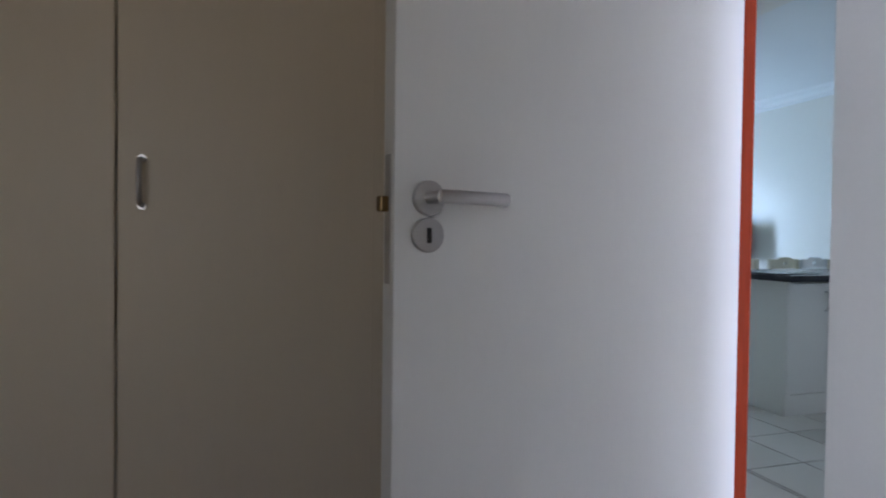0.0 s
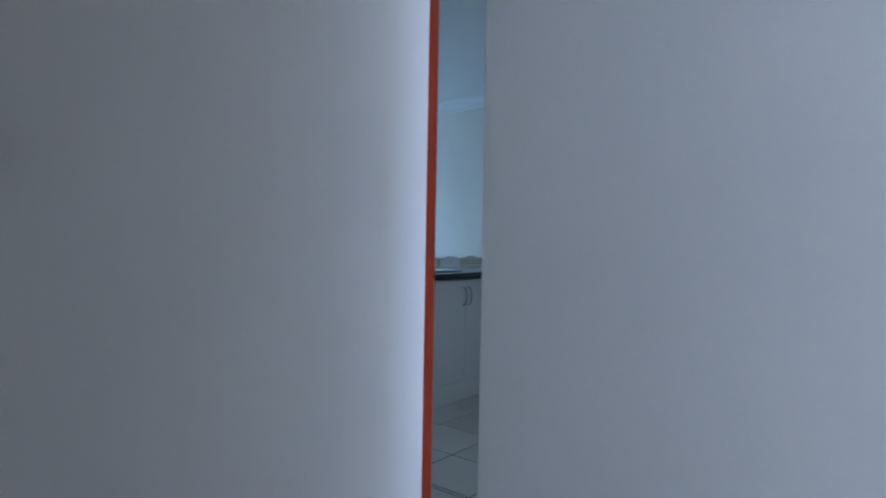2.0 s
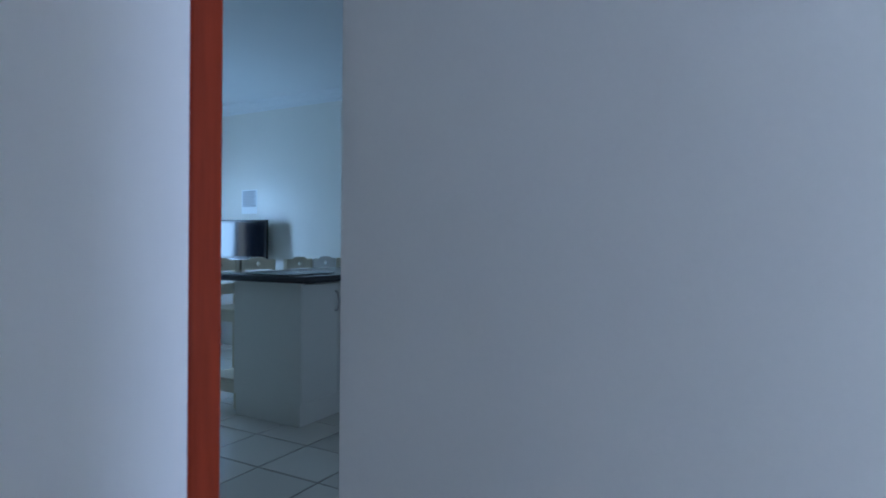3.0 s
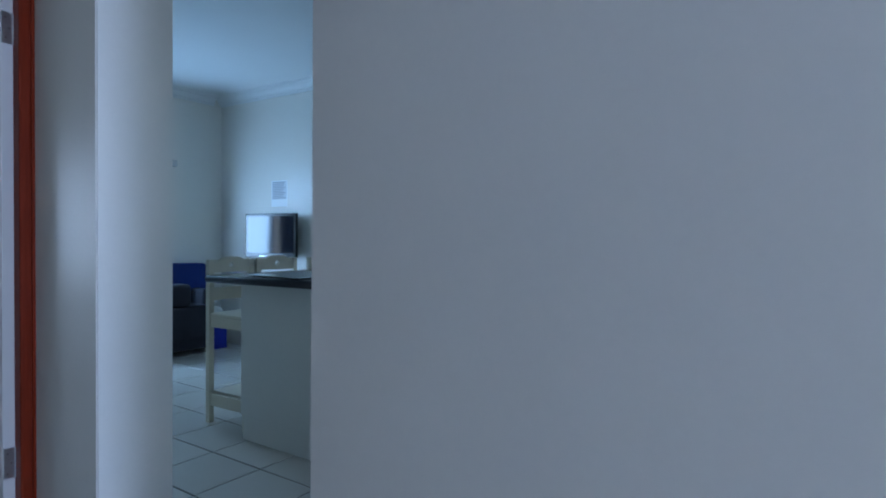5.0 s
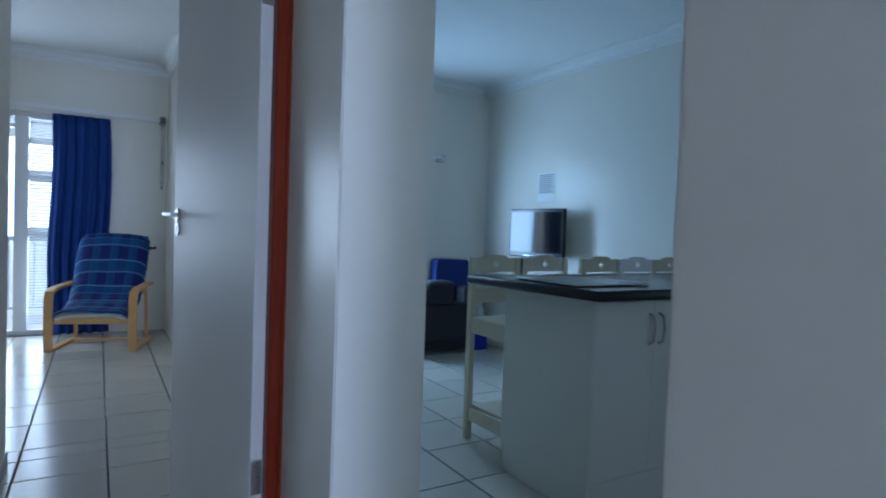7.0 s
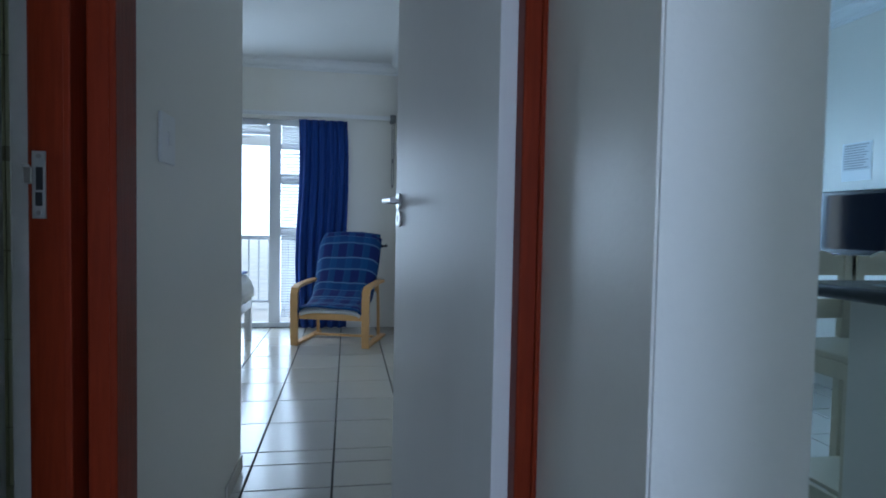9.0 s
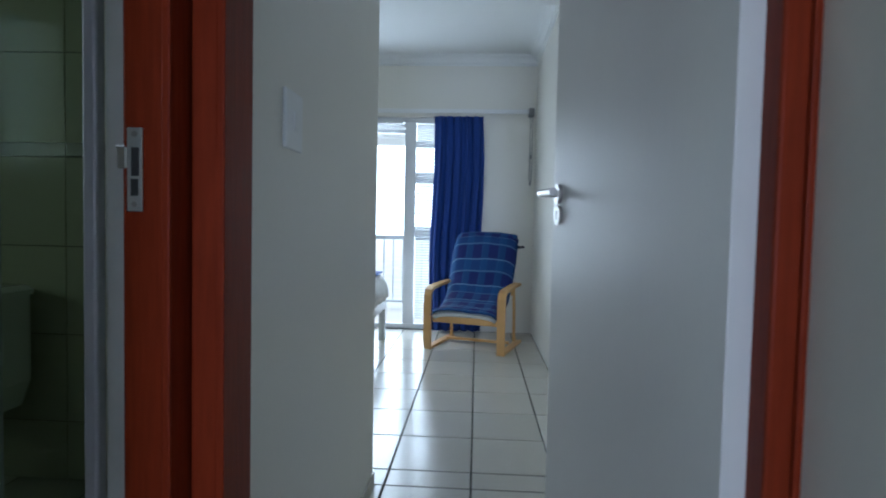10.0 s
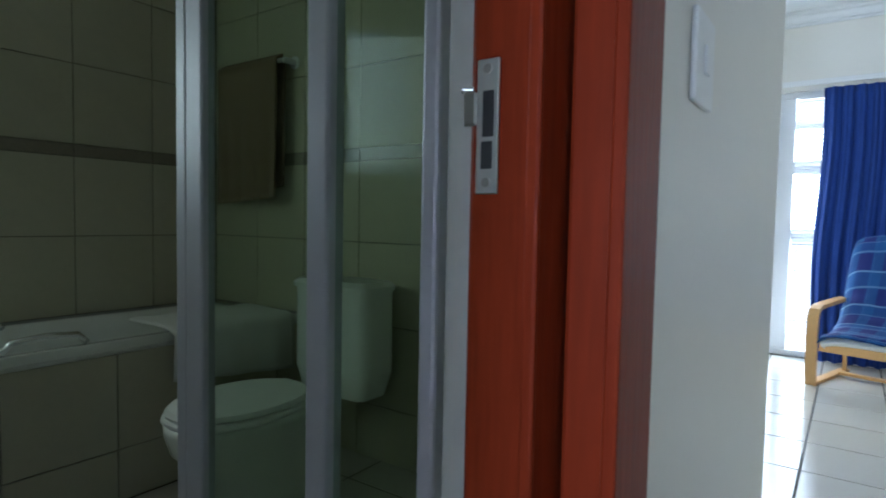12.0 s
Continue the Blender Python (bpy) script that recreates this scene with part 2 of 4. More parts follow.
def outline(points, lo, hi, axis="z", bevel=0.0, seg=3):
    """A flat outline pulled along one axis: points are in the two other axes, in order."""
    bm = bmesh.new()

    def put(a, b, c):
        return {"z": (a, b, c), "y": (a, c, b), "x": (c, a, b)}[axis]

    vs = [bm.verts.new(put(a, b, lo)) for a, b in points]
    f = bm.faces.new(vs)
    got = bmesh.ops.extrude_face_region(bm, geom=[f])
    top = [g for g in got["geom"] if isinstance(g, bmesh.types.BMVert)]
    for v in top:
        v.co["xyz".index(axis)] = hi
    bmesh.ops.recalc_face_normals(bm, faces=bm.faces[:])
    if bevel:
        long = [e for e in bm.edges if abs((e.verts[0].co - e.verts[1].co).normalized()["xyz".index(axis)]) > 0.99]
        bmesh.ops.bevel(bm, geom=long, offset=bevel, segments=seg, affect="EDGES", profile=0.5)
    return bm


def sheet(fn, nu, nv, thick=0.006):
    """A cloth-like sheet with thickness from fn(u, v), with UVs."""
    bm = bmesh.new()
    uvl = bm.loops.layers.uv.new("UVMap")
    grid = [[bm.verts.new(fn(i / nu, j / nv)) for j in range(nv + 1)] for i in range(nu + 1)]
    at = {}
    for i in range(nu + 1):
        for j in range(nv + 1):
            at[grid[i][j]] = (i / nu, j / nv)
    for i in range(nu):
        for j in range(nv):
            bm.faces.new((grid[i][j], grid[i + 1][j], grid[i + 1][j + 1], grid[i][j + 1]))
    bm.normal_update()
    back = {v: bm.verts.new(v.co - v.normal * thick) for v in list(at)}
    for v, w in back.items():
        at[w] = at[v]
    for f in list(bm.faces):
        bm.faces.new([back[v] for v in reversed(f.verts)])
    rim = [e for e in bm.edges if len(e.link_faces) == 1 and e.verts[0] in back and e.verts[1] in back]
    for e in rim:
        a, b = e.verts
        bm.faces.new((b, a, back[a], back[b]))
    bmesh.ops.recalc_face_normals(bm, faces=bm.faces[:])
    for f in bm.faces:
        for l in f.loops:
            l[uvl].uv = at[l.vert]
    return bm


def loft(sections, n=32):
    bm = bmesh.new()
    rings = []
    for cx, cy, rx, ry, z, p in sections:
        ring = []
        for k in range(n):
            a = k * math.tau / n
            ca, sa = math.cos(a), math.sin(a)
            ring.append(bm.verts.new((cx + rx * abs(ca) ** p * (1 if ca >= 0 else -1), cy + ry * abs(sa) ** p * (1 if sa >= 0 else -1), z)))
        rings.append(ring)
    for r0, r1 in zip(rings, rings[1:]):
        for k in range(n):
            bm.faces.new((r0[k], r0[(k + 1) % n], r1[(k + 1) % n], r1[k]))
    bm.faces.new(rings[0][::-1])
    bm.faces.new(rings[-1])
    bmesh.ops.recalc_face_normals(bm, faces=bm.faces[:])
    return bm


def wall(name, pieces, label, material=None):
    """One wall of boxes that meet end to end: rows of (lo, hi)."""
    bm = bmesh.new()
    for lo, hi in pieces:
        box(lo, hi, bm=bm)
    return tagged(finish(name, bm, material or PLASTER), label, "wall", kind="structure")


H1, H2 = 2.62, 2.74

# ---- structure: walls ----
# wall between passage and kitchen: rounded plaster corners at the opening
w = outline([(2.743, -2.6), (2.99, -2.6), (2.99, 2.143), (2.743, 2.143)], 0, H1, "z")
ed = [e for e in w.edges if abs(e.verts[0].co.y - 2.143) < 1e-4 and abs(e.verts[1].co.y - 2.143) < 1e-4 and abs(e.verts[0].co.z - e.verts[1].co.z) > 1]
bmesh.ops.bevel(w, geom=ed, offset=0.012, segments=4, affect="EDGES")
tagged(finish("wall_passage_east", w, PLASTER), "long off-white painted plaster wall of the passage", "wall", kind="structure")
w = outline([(2.746, 3.056), (3.004, 3.056), (3.004, 5.0), (2.88, 5.0), (2.88, 3.63), (2.746, 3.63)], 0, H1, "z")
for x, off in ((2.746, 0.004), (3.004, 0.028)):
    ed = [e for e in w.edges if all(abs(v.co.y - 3.056) < 0.06 and abs(v.co.x - x) < 1e-4 for v in e.verts) and abs(e.verts[0].co.z - e.verts[1].co.z) > 1]
    bmesh.ops.bevel(w, geom=ed, offset=off, segments=6, affect="EDGES")
tagged(finish("wall_stub", w, PLASTER), "off-white plastered wall end with rounded edge beside the kitchen opening", "wall", kind="structure")
wall("wall_lintel", [((2.743, 2.143, 2.25), (2.99, 3.056, H1))], "plastered beam above the kitchen opening")
wall("wall_spare_room", [((1.668, -1.6, 0), (1.765, 0.63, H1)), ((1.668, 0.63, 2.12), (1.765, 1.545, H1)), ((1.668, 1.545, 0), (1.765, 2.3, H1))], "off-white plaster wall between spare room and passage")
wall("wall_bathroom", [((1.79, 2.3, 0), (1.905, 2.66, H1)), ((1.79, 2.66, 2.12), (1.905, 3.60, H1))], "off-white plaster wall beside the bathroom doorway")
w = outline([(1.79, 3.60), (1.915, 3.60), (1.915, 5.03), (1.79, 5.03)], 0, H1, "z")
ed = [e for e in w.edges if all(abs(v.co.y - 5.03) < 1e-3 and abs(v.co.x - 1.915) < 1e-4 for v in e.verts) and abs(e.verts[0].co.z - e.verts[1].co.z) > 1]
bmesh.ops.bevel(w, geom=ed, offset=0.015, segments=4, affect="EDGES")
tagged(finish("wall_bedroom_entry", w, PLASTER), "scuffed off-white plaster wall carrying a light switch", "wall", kind="structure")
wall("wall_bathroom_north", [((-0.9, 4.96, 0), (1.79, 5.03, H2))], "plaster wall between bathroom and bedroom")
# the high opening is made up to let the bathroom fill in
wall("wall_bathroom_west", [((-0.9, 2.2, 0), (-0.78, 2.7, H1)), ((-0.9, 3.2, 0), (-0.78, 4.96, H1)), ((-0.9, 2.7, 0), (-0.78, 3.2, 1.3)), ((-0.9, 2.7, 2.1), (-0.78, 3.2, H1))], "bathroom outer wall behind the bath")
wall("wall_bathroom_south", [((-0.78, 2.52, 0), (1.79, 2.60, H1))], "plaster wall between bathroom and spare room")
wall("wall_bedroom_east", [((2.88, 5.0, 0), (3.0, 8.5, H2))], "off-white bedroom side wall")
wall("wall_bedroom_west", [((-1.4, 5.03, 0), (-1.28, 8.5, H2))], "off-white bedroom far side wall")
wall("wall_bedroom_north", [((1.98, 8.5, 0), (3.0, 8.66, H2)), ((-1.4, 8.5, 0), (0.35, 8.66, H2)), ((0.35, 8.5, 2.14), (1.98, 8.66, H2))], "off-white bedroom window wall")
wall("wall_living_east", [((5.72, -2.6, 0), (5.84, 6.86, H1))], "pale living room wall behind the television")
wall("wall_living_north", [((4.85, 6.70, 0), (5.72, 6.86, H1)), ((3.0, 6.70, 0), (3.75, 6.86, H1)), ((3.75, 6.70, 1.85), (4.85, 6.86, H1)), ((3.75, 6.70, 0), (4.85, 6.86, 0.25))], "pale living room window wall")
# out-of-view wall; its opening is invented for the kitchen fill
wall("wall_kitchen_south", [((2.99, -0.2, 0), (3.6, -0.08, H1)), ((5.0, -0.2, 0), (5.72, -0.08, H1)), ((3.6, -0.2, 0), (5.0, -0.08, 1.1)), ((3.6, -0.2, 2.1), (5.0, -0.08, H1))], "off-white kitchen end wall")
wall("wall_passage_south", [((1.668, -2.72, 0), (1.85, -2.6, H1)), ((2.65, -2.72, 0), (2.99, -2.6, H1)), ((1.85, -2.72, 2.2), (2.65, -2.6, H1))], "plaster wall round the entrance doorway")
wall("wall_passage_west", [((1.668, -2.6, 0), (1.765, -1.6, H1))], "off-white passage side wall")
# unseen wall with an opening added for the warm fill
wall("wall_spare_south", [((-1.7, -1.7, 0), (-0.9, -1.6, H1)), ((0.3, -1.7, 0), (1.668, -1.6, H1)), ((-0.9, -1.7, 0), (0.3, -1.6, 0.95)), ((-0.9, -1.7, 2.05), (0.3, -1.6, H1))], "off-white spare room wall with an added light opening")
wall("wall_spare_west", [((-1.8, -1.7, 0), (-1.7, 2.52, H1))], "off-white spare room side wall")
wall("wall_spare_north", [((-1.7, 2.44, 0), (1.668, 2.52, H1))], "plaster wall behind the wardrobes")

# ceilings
for nm, lo, hi, lab in (("ceiling_living", (1.6, -2.72, H1), (5.84, 6.86, H1 + 0.12), "smooth white living room ceiling"),
                        ("ceiling_spare", (-1.8, -1.7, H1 + 0.004), (1.6, 5.03, H1 + 0.12), "smooth white spare room ceiling"),
                        ("ceiling_bedroom", (-1.4, 5.03, H2), (3.0, 8.66, H2 + 0.12), "smooth white bedroom ceiling")):
    tagged(finish(nm, box(lo, hi), CEIL), lab, "ceiling", kind="structure")
wall("wall_bedroom_bulkhead", [((1.79, 5.03, H1), (3.0, 5.10, H2))], "plaster step at the bedroom ceiling")


def cornice(name, a, b, inward, z, label):
    """Stepped plaster cornice along a wall from a to b."""
    a, b, n = Vector((*a, 0)), Vector((*b, 0)), Vector((*inward, 0))
    prof = [(0, -0.10), (0.012, -0.10), (0.014, -0.085), (0.03, -0.078), (0.034, -0.06), (0.05, -0.035), (0.072, -0.024), (0.078, -0.010), (0.098, -0.006), (0.098, -0.001), (0, -0.001)]
    bm = bmesh.new()
    ends = []
    for p in (a, b):
        ends.append([bm.verts.new(p + n * u + Vector((0, 0, z + v))) for u, v in prof])
    for k in range(len(prof)):
        j = (k + 1) % len(prof)
        bm.faces.new((ends[0][k], ends[0][j], ends[1][j], ends[1][k]))
    bm.faces.new(ends[0])
    bm.faces.new(ends[1][::-1])
    bmesh.ops.recalc_face_normals(bm, faces=bm.faces[:])
    return tagged(finish(name, bm, CEIL), label, "cornice", kind="structure")


cornice("trim_living_east", (5.72, -0.08), (5.72, 6.70), (-1, 0), H1, "stepped white plaster cornice")
cornice("trim_living_north", (3.0, 6.70), (5.62, 6.70), (0, -1), H1, "stepped white plaster cornice")
cornice("trim_bedroom_north", (-1.28, 8.5), (2.88, 8.5), (0, -1), H2, "stepped white plaster cornice")
cornice("trim_bedroom_east", (2.88, 5.1), (2.88, 8.40), (-1, 0), H2, "stepped white plaster cornice")

# ground outside, slab under the flat
tagged(finish("ground", box((-900, -900, -3.3), (900, 900, -3.2)), GRASS), "pale sandy open ground far below", "ground", kind="structure")
slab = tagged(finish("floor", box((-1.8, -2.72, -0.14), (5.84, 8.66, -0.004)), GROUT), "dark grout bed under pale ceramic floor tiles", "floor", kind="structure")

# ---- door frames and doors ----


def frame_post(name, lo, hi, frame_ob):
    return part(name, box(lo, hi, 0.005, 2), MAHOGANY, frame_ob)


# spare room frame
fr = thing("door_frame", (1.71, 1.5, 0), "varnished red-brown hardwood frame of the spare room doorway", "door frame")
for o in (fr,):
    fx, fy = 1.71, 1.5
    frame_post("jamb", (1.704 - fx, 1.518 - fy, 0), (1.752 - fx, 1.545 - fy, 2.12), fr)
    frame_post("rebate", (1.668 - fx, 1.492 - fy, 0), (1.688 - fx, 1.545 - fy, 2.12), fr)
    # dark strip painting the shade deep in the groove between rebate and jamb
    part("groove_shade", box((1.688 - fx, 1.532 - fy, 0), (1.704 - fx, 1.545 - fy, 2.06)), RUBBERSHADE, fr, "dark strip for the shade in the groove")
    frame_post("jamb", (1.690 - fx, 0.63 - fy, 0), (1.745 - fx, 0.672 - fy, 2.12), fr)
    frame_post("rebate", (1.668 - fx, 0.63 - fy, 0), (1.690 - fx, 0.655 - fy, 2.12), fr)
    frame_post("head", (1.668 - fx, 0.672 - fy, 2.06), (1.745 - fx, 1.492 - fy, 2.12), fr)

# bathroom frame: far post carries the strike plate
bf = thing("door_frame", (1.85, 3.52, 0), "varnished red-brown hardwood frame of the bathroom doorway", "door frame")
frame_post("jamb", (-0.036, -0.010, 0), (0.034, 0.08, 2.12), bf)
part("bead", box((0.024, -0.016, 0), (0.037, -0.008, 2.1), 0.003), MAHOGANY, bf)
frame_post("jamb", (-0.06, -0.86, 0), (0.05, -0.80, 2.12), bf)
frame_post("head", (-0.06, -0.80, 2.05), (0.05, -0.01, 2.12), bf)
sp = part("strike_plate", box((-0.026, -0.0145, 1.088), (-0.004, -0.0105, 1.206), 0.001, 1), ZINC, bf, "worn zinc strike plate with screws")
part("latch_hole", box((-0.019, -0.0155, 1.138), (-0.008, -0.0142, 1.178)), BLACK, sp)
part("bolt_hole", box((-0.020, -0.0155, 1.110), (-0.009, -0.0142, 1.134)), BLACK, sp)
part("lip", tube([(-0.028, -0.017, 1.180), (-0.036, -0.021, 1.180), (-0.041, -0.014, 1.180)], 0.002, 6), ZINC, sp)
part("lip", box((-0.038, -0.019, 1.148), (-0.024, -0.0145, 1.178), 0.002, 1), STEEL, sp)
for z in (1.098, 1.197):
    part("screw", disc((-0.0145, -0.0150, z), (0, 1, 0), 0.0042, 0.002, 12, 0), STEEL, sp)
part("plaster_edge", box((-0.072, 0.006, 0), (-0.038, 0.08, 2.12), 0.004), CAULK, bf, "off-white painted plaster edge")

# bedroom frame
bd = thing("door_frame", (2.3, 3.6, 0), "varnished red-brown hardwood frame of the bedroom doorway", "door frame")
frame_post("jamb", (-0.412, -0.038, 0), (-0.361, 0.076, 2.12), bd)
part("bead", box((-0.372, -0.043, 0), (-0.358, -0.036, 2.1), 0.003), MAHOGANY, bd)
frame_post("jamb", (0.403, -0.115, 0), (0.446, 0.028, 2.12), bd)
part("bead", box((0.436, -0.124, 0), (0.447, -0.113, 2.1), 0.003), MAHOGANY, bd)
frame_post("head", (-0.361, -0.06, 2.06), (0.403, 0.04, 2.12), bd)


def lever_set(door, x, y, z, facing, reach):
    """Round rose with a straight lever, and a keyhole rose below. facing: +1 or -1 along y; reach: lever's length and sense along x."""
    rose = part("rose", disc((x, y + facing * 0.005, z), (0, 1, 0), 0.0265, 0.010), STEEL, door, "brushed steel handle rose")
    part("neck", tube([(x, y + facing * 0.008, z), (x, y + facing * 0.050, z)], 0.0095, 14), STEEL, rose)
    s = 1 if reach > 0 else -1
    part("lever", tube([(x - s * 0.006, y + facing * 0.050, z), (x + s * 0.02, y + facing * 0.052, z), (x + reach, y + facing * 0.052, z - 0.001)], 0.0102, 16), STEEL, rose, "brushed steel lever handle")
    key = part("key_rose", disc((x, y + facing * 0.004, z - 0.056), (0, 1, 0), 0.0265, 0.008), STEEL, door, "brushed steel keyhole rose")
    part("keyhole", box((x - 0.004, y + facing * 0.0085 - 0.0006, z - 0.068), (x + 0.004, y + facing * 0.0085 + 0.0006, z - 0.045), 0.0005, 1), BLACK, key)


def door_leaf(name, at, rz, label, face, hz):
    """A flush leaf, hinge at the origin, running along +x, 40 mm thick; face: side that carries the seen handle."""
    d = thing(name, at, label, "door", kind="", rz=rz)
    part("leaf", box((0, -0.02, 0.008), (0.81, 0.02, 2.04), 0.002, 2), DOORPAINT, d)
    for fc in (1, -1):
        lever_set(d, 0.755, 0.02 * fc, hz, fc, -0.110)
    lock = part("lock_faceplate", box((0.8095, -0.010, hz - 0.13), (0.812, 0.010, hz + 0.065), 0.001, 1), STEEL, d)
    part("latch_bolt", box((0.812, -0.008, hz - 0.022), (0.827, 0.008, hz + 0.002), 0.003, 2), BRASS, lock, "brass latch bolt")
    for z in (0.37, 1.84):
        hg = part("hinge", box((-0.002, -0.018, z - 0.052), (0.0005, 0.018, z + 0.052), 0.0006, 1), ZINC, d, "zinc butt hinge")
        part("knuckle", tube([(-0.004, face * 0.022, z - 0.052), (-0.004, face * 0.022, z + 0.052)], 0.006, 12), ZINC, hg)
        for k in (-0.034, 0, 0.034):
            part("screw", disc((-0.0024, (0.006 if k else -0.006), z + k), (1, 0, 0), 0.0038, 0.001, 10, 0), STEEL, hg)
    return d


door_leaf("door", (1.662, 1.487, 0), 191.7, "open white painted flush door with steel lever handle", 1, 1.206)
door_leaf("door", (2.685, 3.530, 0), 99.8, "open cream painted flush bedroom door with lever handle", -1, 1.165)

# ---- spare room: built-in wardrobes ----


def wardrobe(x0, x1, handle_x, label):
    y = 1.92
    wd = thing("wardrobe", ((x0 + x1) / 2, y + 0.25, 0), label, "wardrobe", "built-in wardrobes")
    ox, oy = (x0 + x1) / 2, y + 0.25
    part("carcass", box((x0 - ox, 0.005 - 0.25, 0.0), (x1 - ox, 0.27, 2.5), 0.001), CUPBOARD, wd)
    dr = part("wardrobe_door", box((x0 - ox, -0.25, 0.09), (x1 - ox, 0.020 - 0.25, 2.44), 0.004, 3), CUPBOARD, wd)
    if handle_x is not None:
        hx = handle_x - ox
        part("handle", tube([(hx, -0.25, 1.318), (hx, -0.278, 1.312), (hx, -0.287, 1.28), (hx, -0.287, 1.25), (hx, -0.278, 1.216), (hx, -0.25, 1.210)], 0.0058, 10), STEEL, dr, "bowed metal pull handle", True)
        for z in (1.318, 1.210):
            part("ferrule", disc((hx, -0.253, z), (0, 1, 0), 0.009, 0.007, 14, 0.001), STEEL, dr)
    return wd


wardrobe(-0.21, 0.37, None, "cream painted built-in wardrobe with plain door")
wardrobe(0.374, 0.953, 0.425, "cream painted built-in wardrobe with bowed pull handle")
wardrobe(0.949, 1.66, None, "cream painted built-in wardrobe behind the open door")

# ---- kitchen ----
KY, KX = 3.398, 3.959


def pull(x, z0, z1, parent, y=0.0):
    part("handle", tube([(x, y, z1), (x, y - 0.022, z1 - 0.012), (x, y - 0.030, (z0 + z1) / 2), (x, y - 0.022, z0 + 0.012), (x, y, z0)], 0.006, 10), STEEL, parent, "bowed steel pull handle", True)


cb = thing("base_cabinet", (KX, KY, 0), "off-white two-door kitchen base cabinet under the worktop", "cabinet")
part("end_panel", box((-0.018, -0.004, 0.14), (0.0, 0.575, 0.893), 0.002), CABINET, cb)
part("carcass", box((0.0, 0.022, 0.14), (0.665, 0.575, 0.893), 0.001), CABINET, cb)
part("plinth", box((-0.006, 0.012, 0.0), (0.665, 0.57, 0.138), 0.002), CABINET, cb)
part("corner_strip", box((-0.012, -0.008, 0.142), (0.012, 0.004, 0.892), 0.002), CABINET, cb)
for x0, x1, hx in ((0.013, 0.339, 0.31), (0.341, 0.664, 0.37)):
    dd = part("cabinet_door", box((x0, 0.0, 0.145), (x1, 0.019, 0.875), 0.003), CABINET, cb)
    pull(hx, 0.69, 0.82, dd)
dw = thing("drawer_unit", (KX + 0.669, KY, 0), "off-white four-drawer kitchen base unit", "cabinet")
part("carcass", box((0.0, 0.022, 0.14), (0.55, 0.575, 0.893), 0.001), CABINET, dw)
part("plinth", box((0.0, 0.012, 0.0), (0.55, 0.57, 0.138), 0.002), CABINET, dw)
for k in range(4):
    dd = part("drawer_front", box((0.002, 0.0, 0.145 + 0.184 * k), (0.548, 0.019, 0.145 + 0.184 * k + 0.178), 0.003), CABINET, dw)
    part("handle", tube([(0.21, 0.0, 0.235 + 0.184 * k), (0.222, -0.024, 0.235 + 0.184 * k), (0.275, -0.032, 0.235 + 0.184 * k), (0.328, -0.024, 0.235 + 0.184 * k), (0.34, 0, 0.235 + 0.184 * k)], 0.006, 10), STEEL, dd, "bowed steel pull handle", True)
cu = thing("base_cabinet", (KX + 1.223, KY, 0), "off-white kitchen base cabinet against the wall", "cabinet")
part("carcass", box((0.0, 0.022, 0.14), (0.535, 0.575, 0.893), 0.001), CABINET, cu)
part("plinth", box((0.0, 0.012, 0.0), (0.535, 0.57, 0.138), 0.002), CABINET, cu)
dd = part("cabinet_door", box((0.002, 0.0, 0.145), (0.533, 0.019, 0.875), 0.003), CABINET, cu)
pull(0.05, 0.69, 0.82, dd)

top = thing("worktop", (4.8, 3.7, 0.893), "dark speckled postformed worktop with rounded edge", "worktop")
part("slab", outline([(-0.935, -0.395), (0.918, -0.395), (0.918, 0.36), (-1.01, 0.36)], 0, 0.040, "z"), WORKTOP, top)
part("front_edge", tube([(-0.935, -0.393, 0.02), (0.918, -0.393, 0.02)], 0.0195, 12), EDGING, top, smooth=True)
part("end_edge", tube([(-0.935, -0.393, 0.02), (-1.01, 0.36, 0.02)], 0.0195, 12), EDGING, top, smooth=True)

# glass board, lid and spoon rest on the worktop
g = thing("glass_board", (4.095, 3.64, 0.933), "pale frosted glass cutting board lying on the worktop", "cutting board")
part("plate", box((-0.215, -0.20, 0.004), (0.215, 0.20, 0.009), 0.002), GLASSMAT, g)
for x in (-0.185, 0.185):
    for y in (-0.17, 0.17):
        part("foot", disc((x, y, 0.002), (0, 0, 1), 0.01, 0.004, 12, 0), RUBBERSHADE, g)
pn = thing("plate", (5.33, 3.90, 0.933), "pale round plate lying on the worktop", "plate")
part("dish", loft([(0, 0, 0.07, 0.07, 0.0, 1.0), (0, 0, 0.11, 0.11, 0.006, 1.0), (0, 0, 0.135, 0.135, 0.016, 1.0), (0, 0, 0.133, 0.133, 0.019, 1.0), (0, 0, 0.105, 0.105, 0.010, 1.0)]), CERAMIC, pn, smooth=True)
cl = thing("folded_cloth", (5.33, 3.90, 0.943), "dark maroon crumpled cloth lying on the plate", "cloth")
bmd = bmesh.new()
bmesh.ops.create_icosphere(bmd, subdivisions=4, radius=0.1)
for v in bmd.verts:
    v.co = Vector((v.co.x * 0.6, v.co.y * 0.6, max(v.co.z, -0.04) * 0.34 + 0.018)) * (1 + 0.22 * noise.noise(v.co * 28))
part("cloth", bmd, MAROON, cl, smooth=True)
tg = thing("kitchen_tongs", (5.50, 3.80, 0.933), "pale plastic kitchen tongs resting on the worktop", "tongs")
for dy in (0.0, 0.03):
    part("arm", tube([(-0.10, dy * 1.6, 0.008), (0.0, dy, 0.035), (0.10, 0.012, 0.062)], 0.006, 8), WHITE, tg, smooth=True)

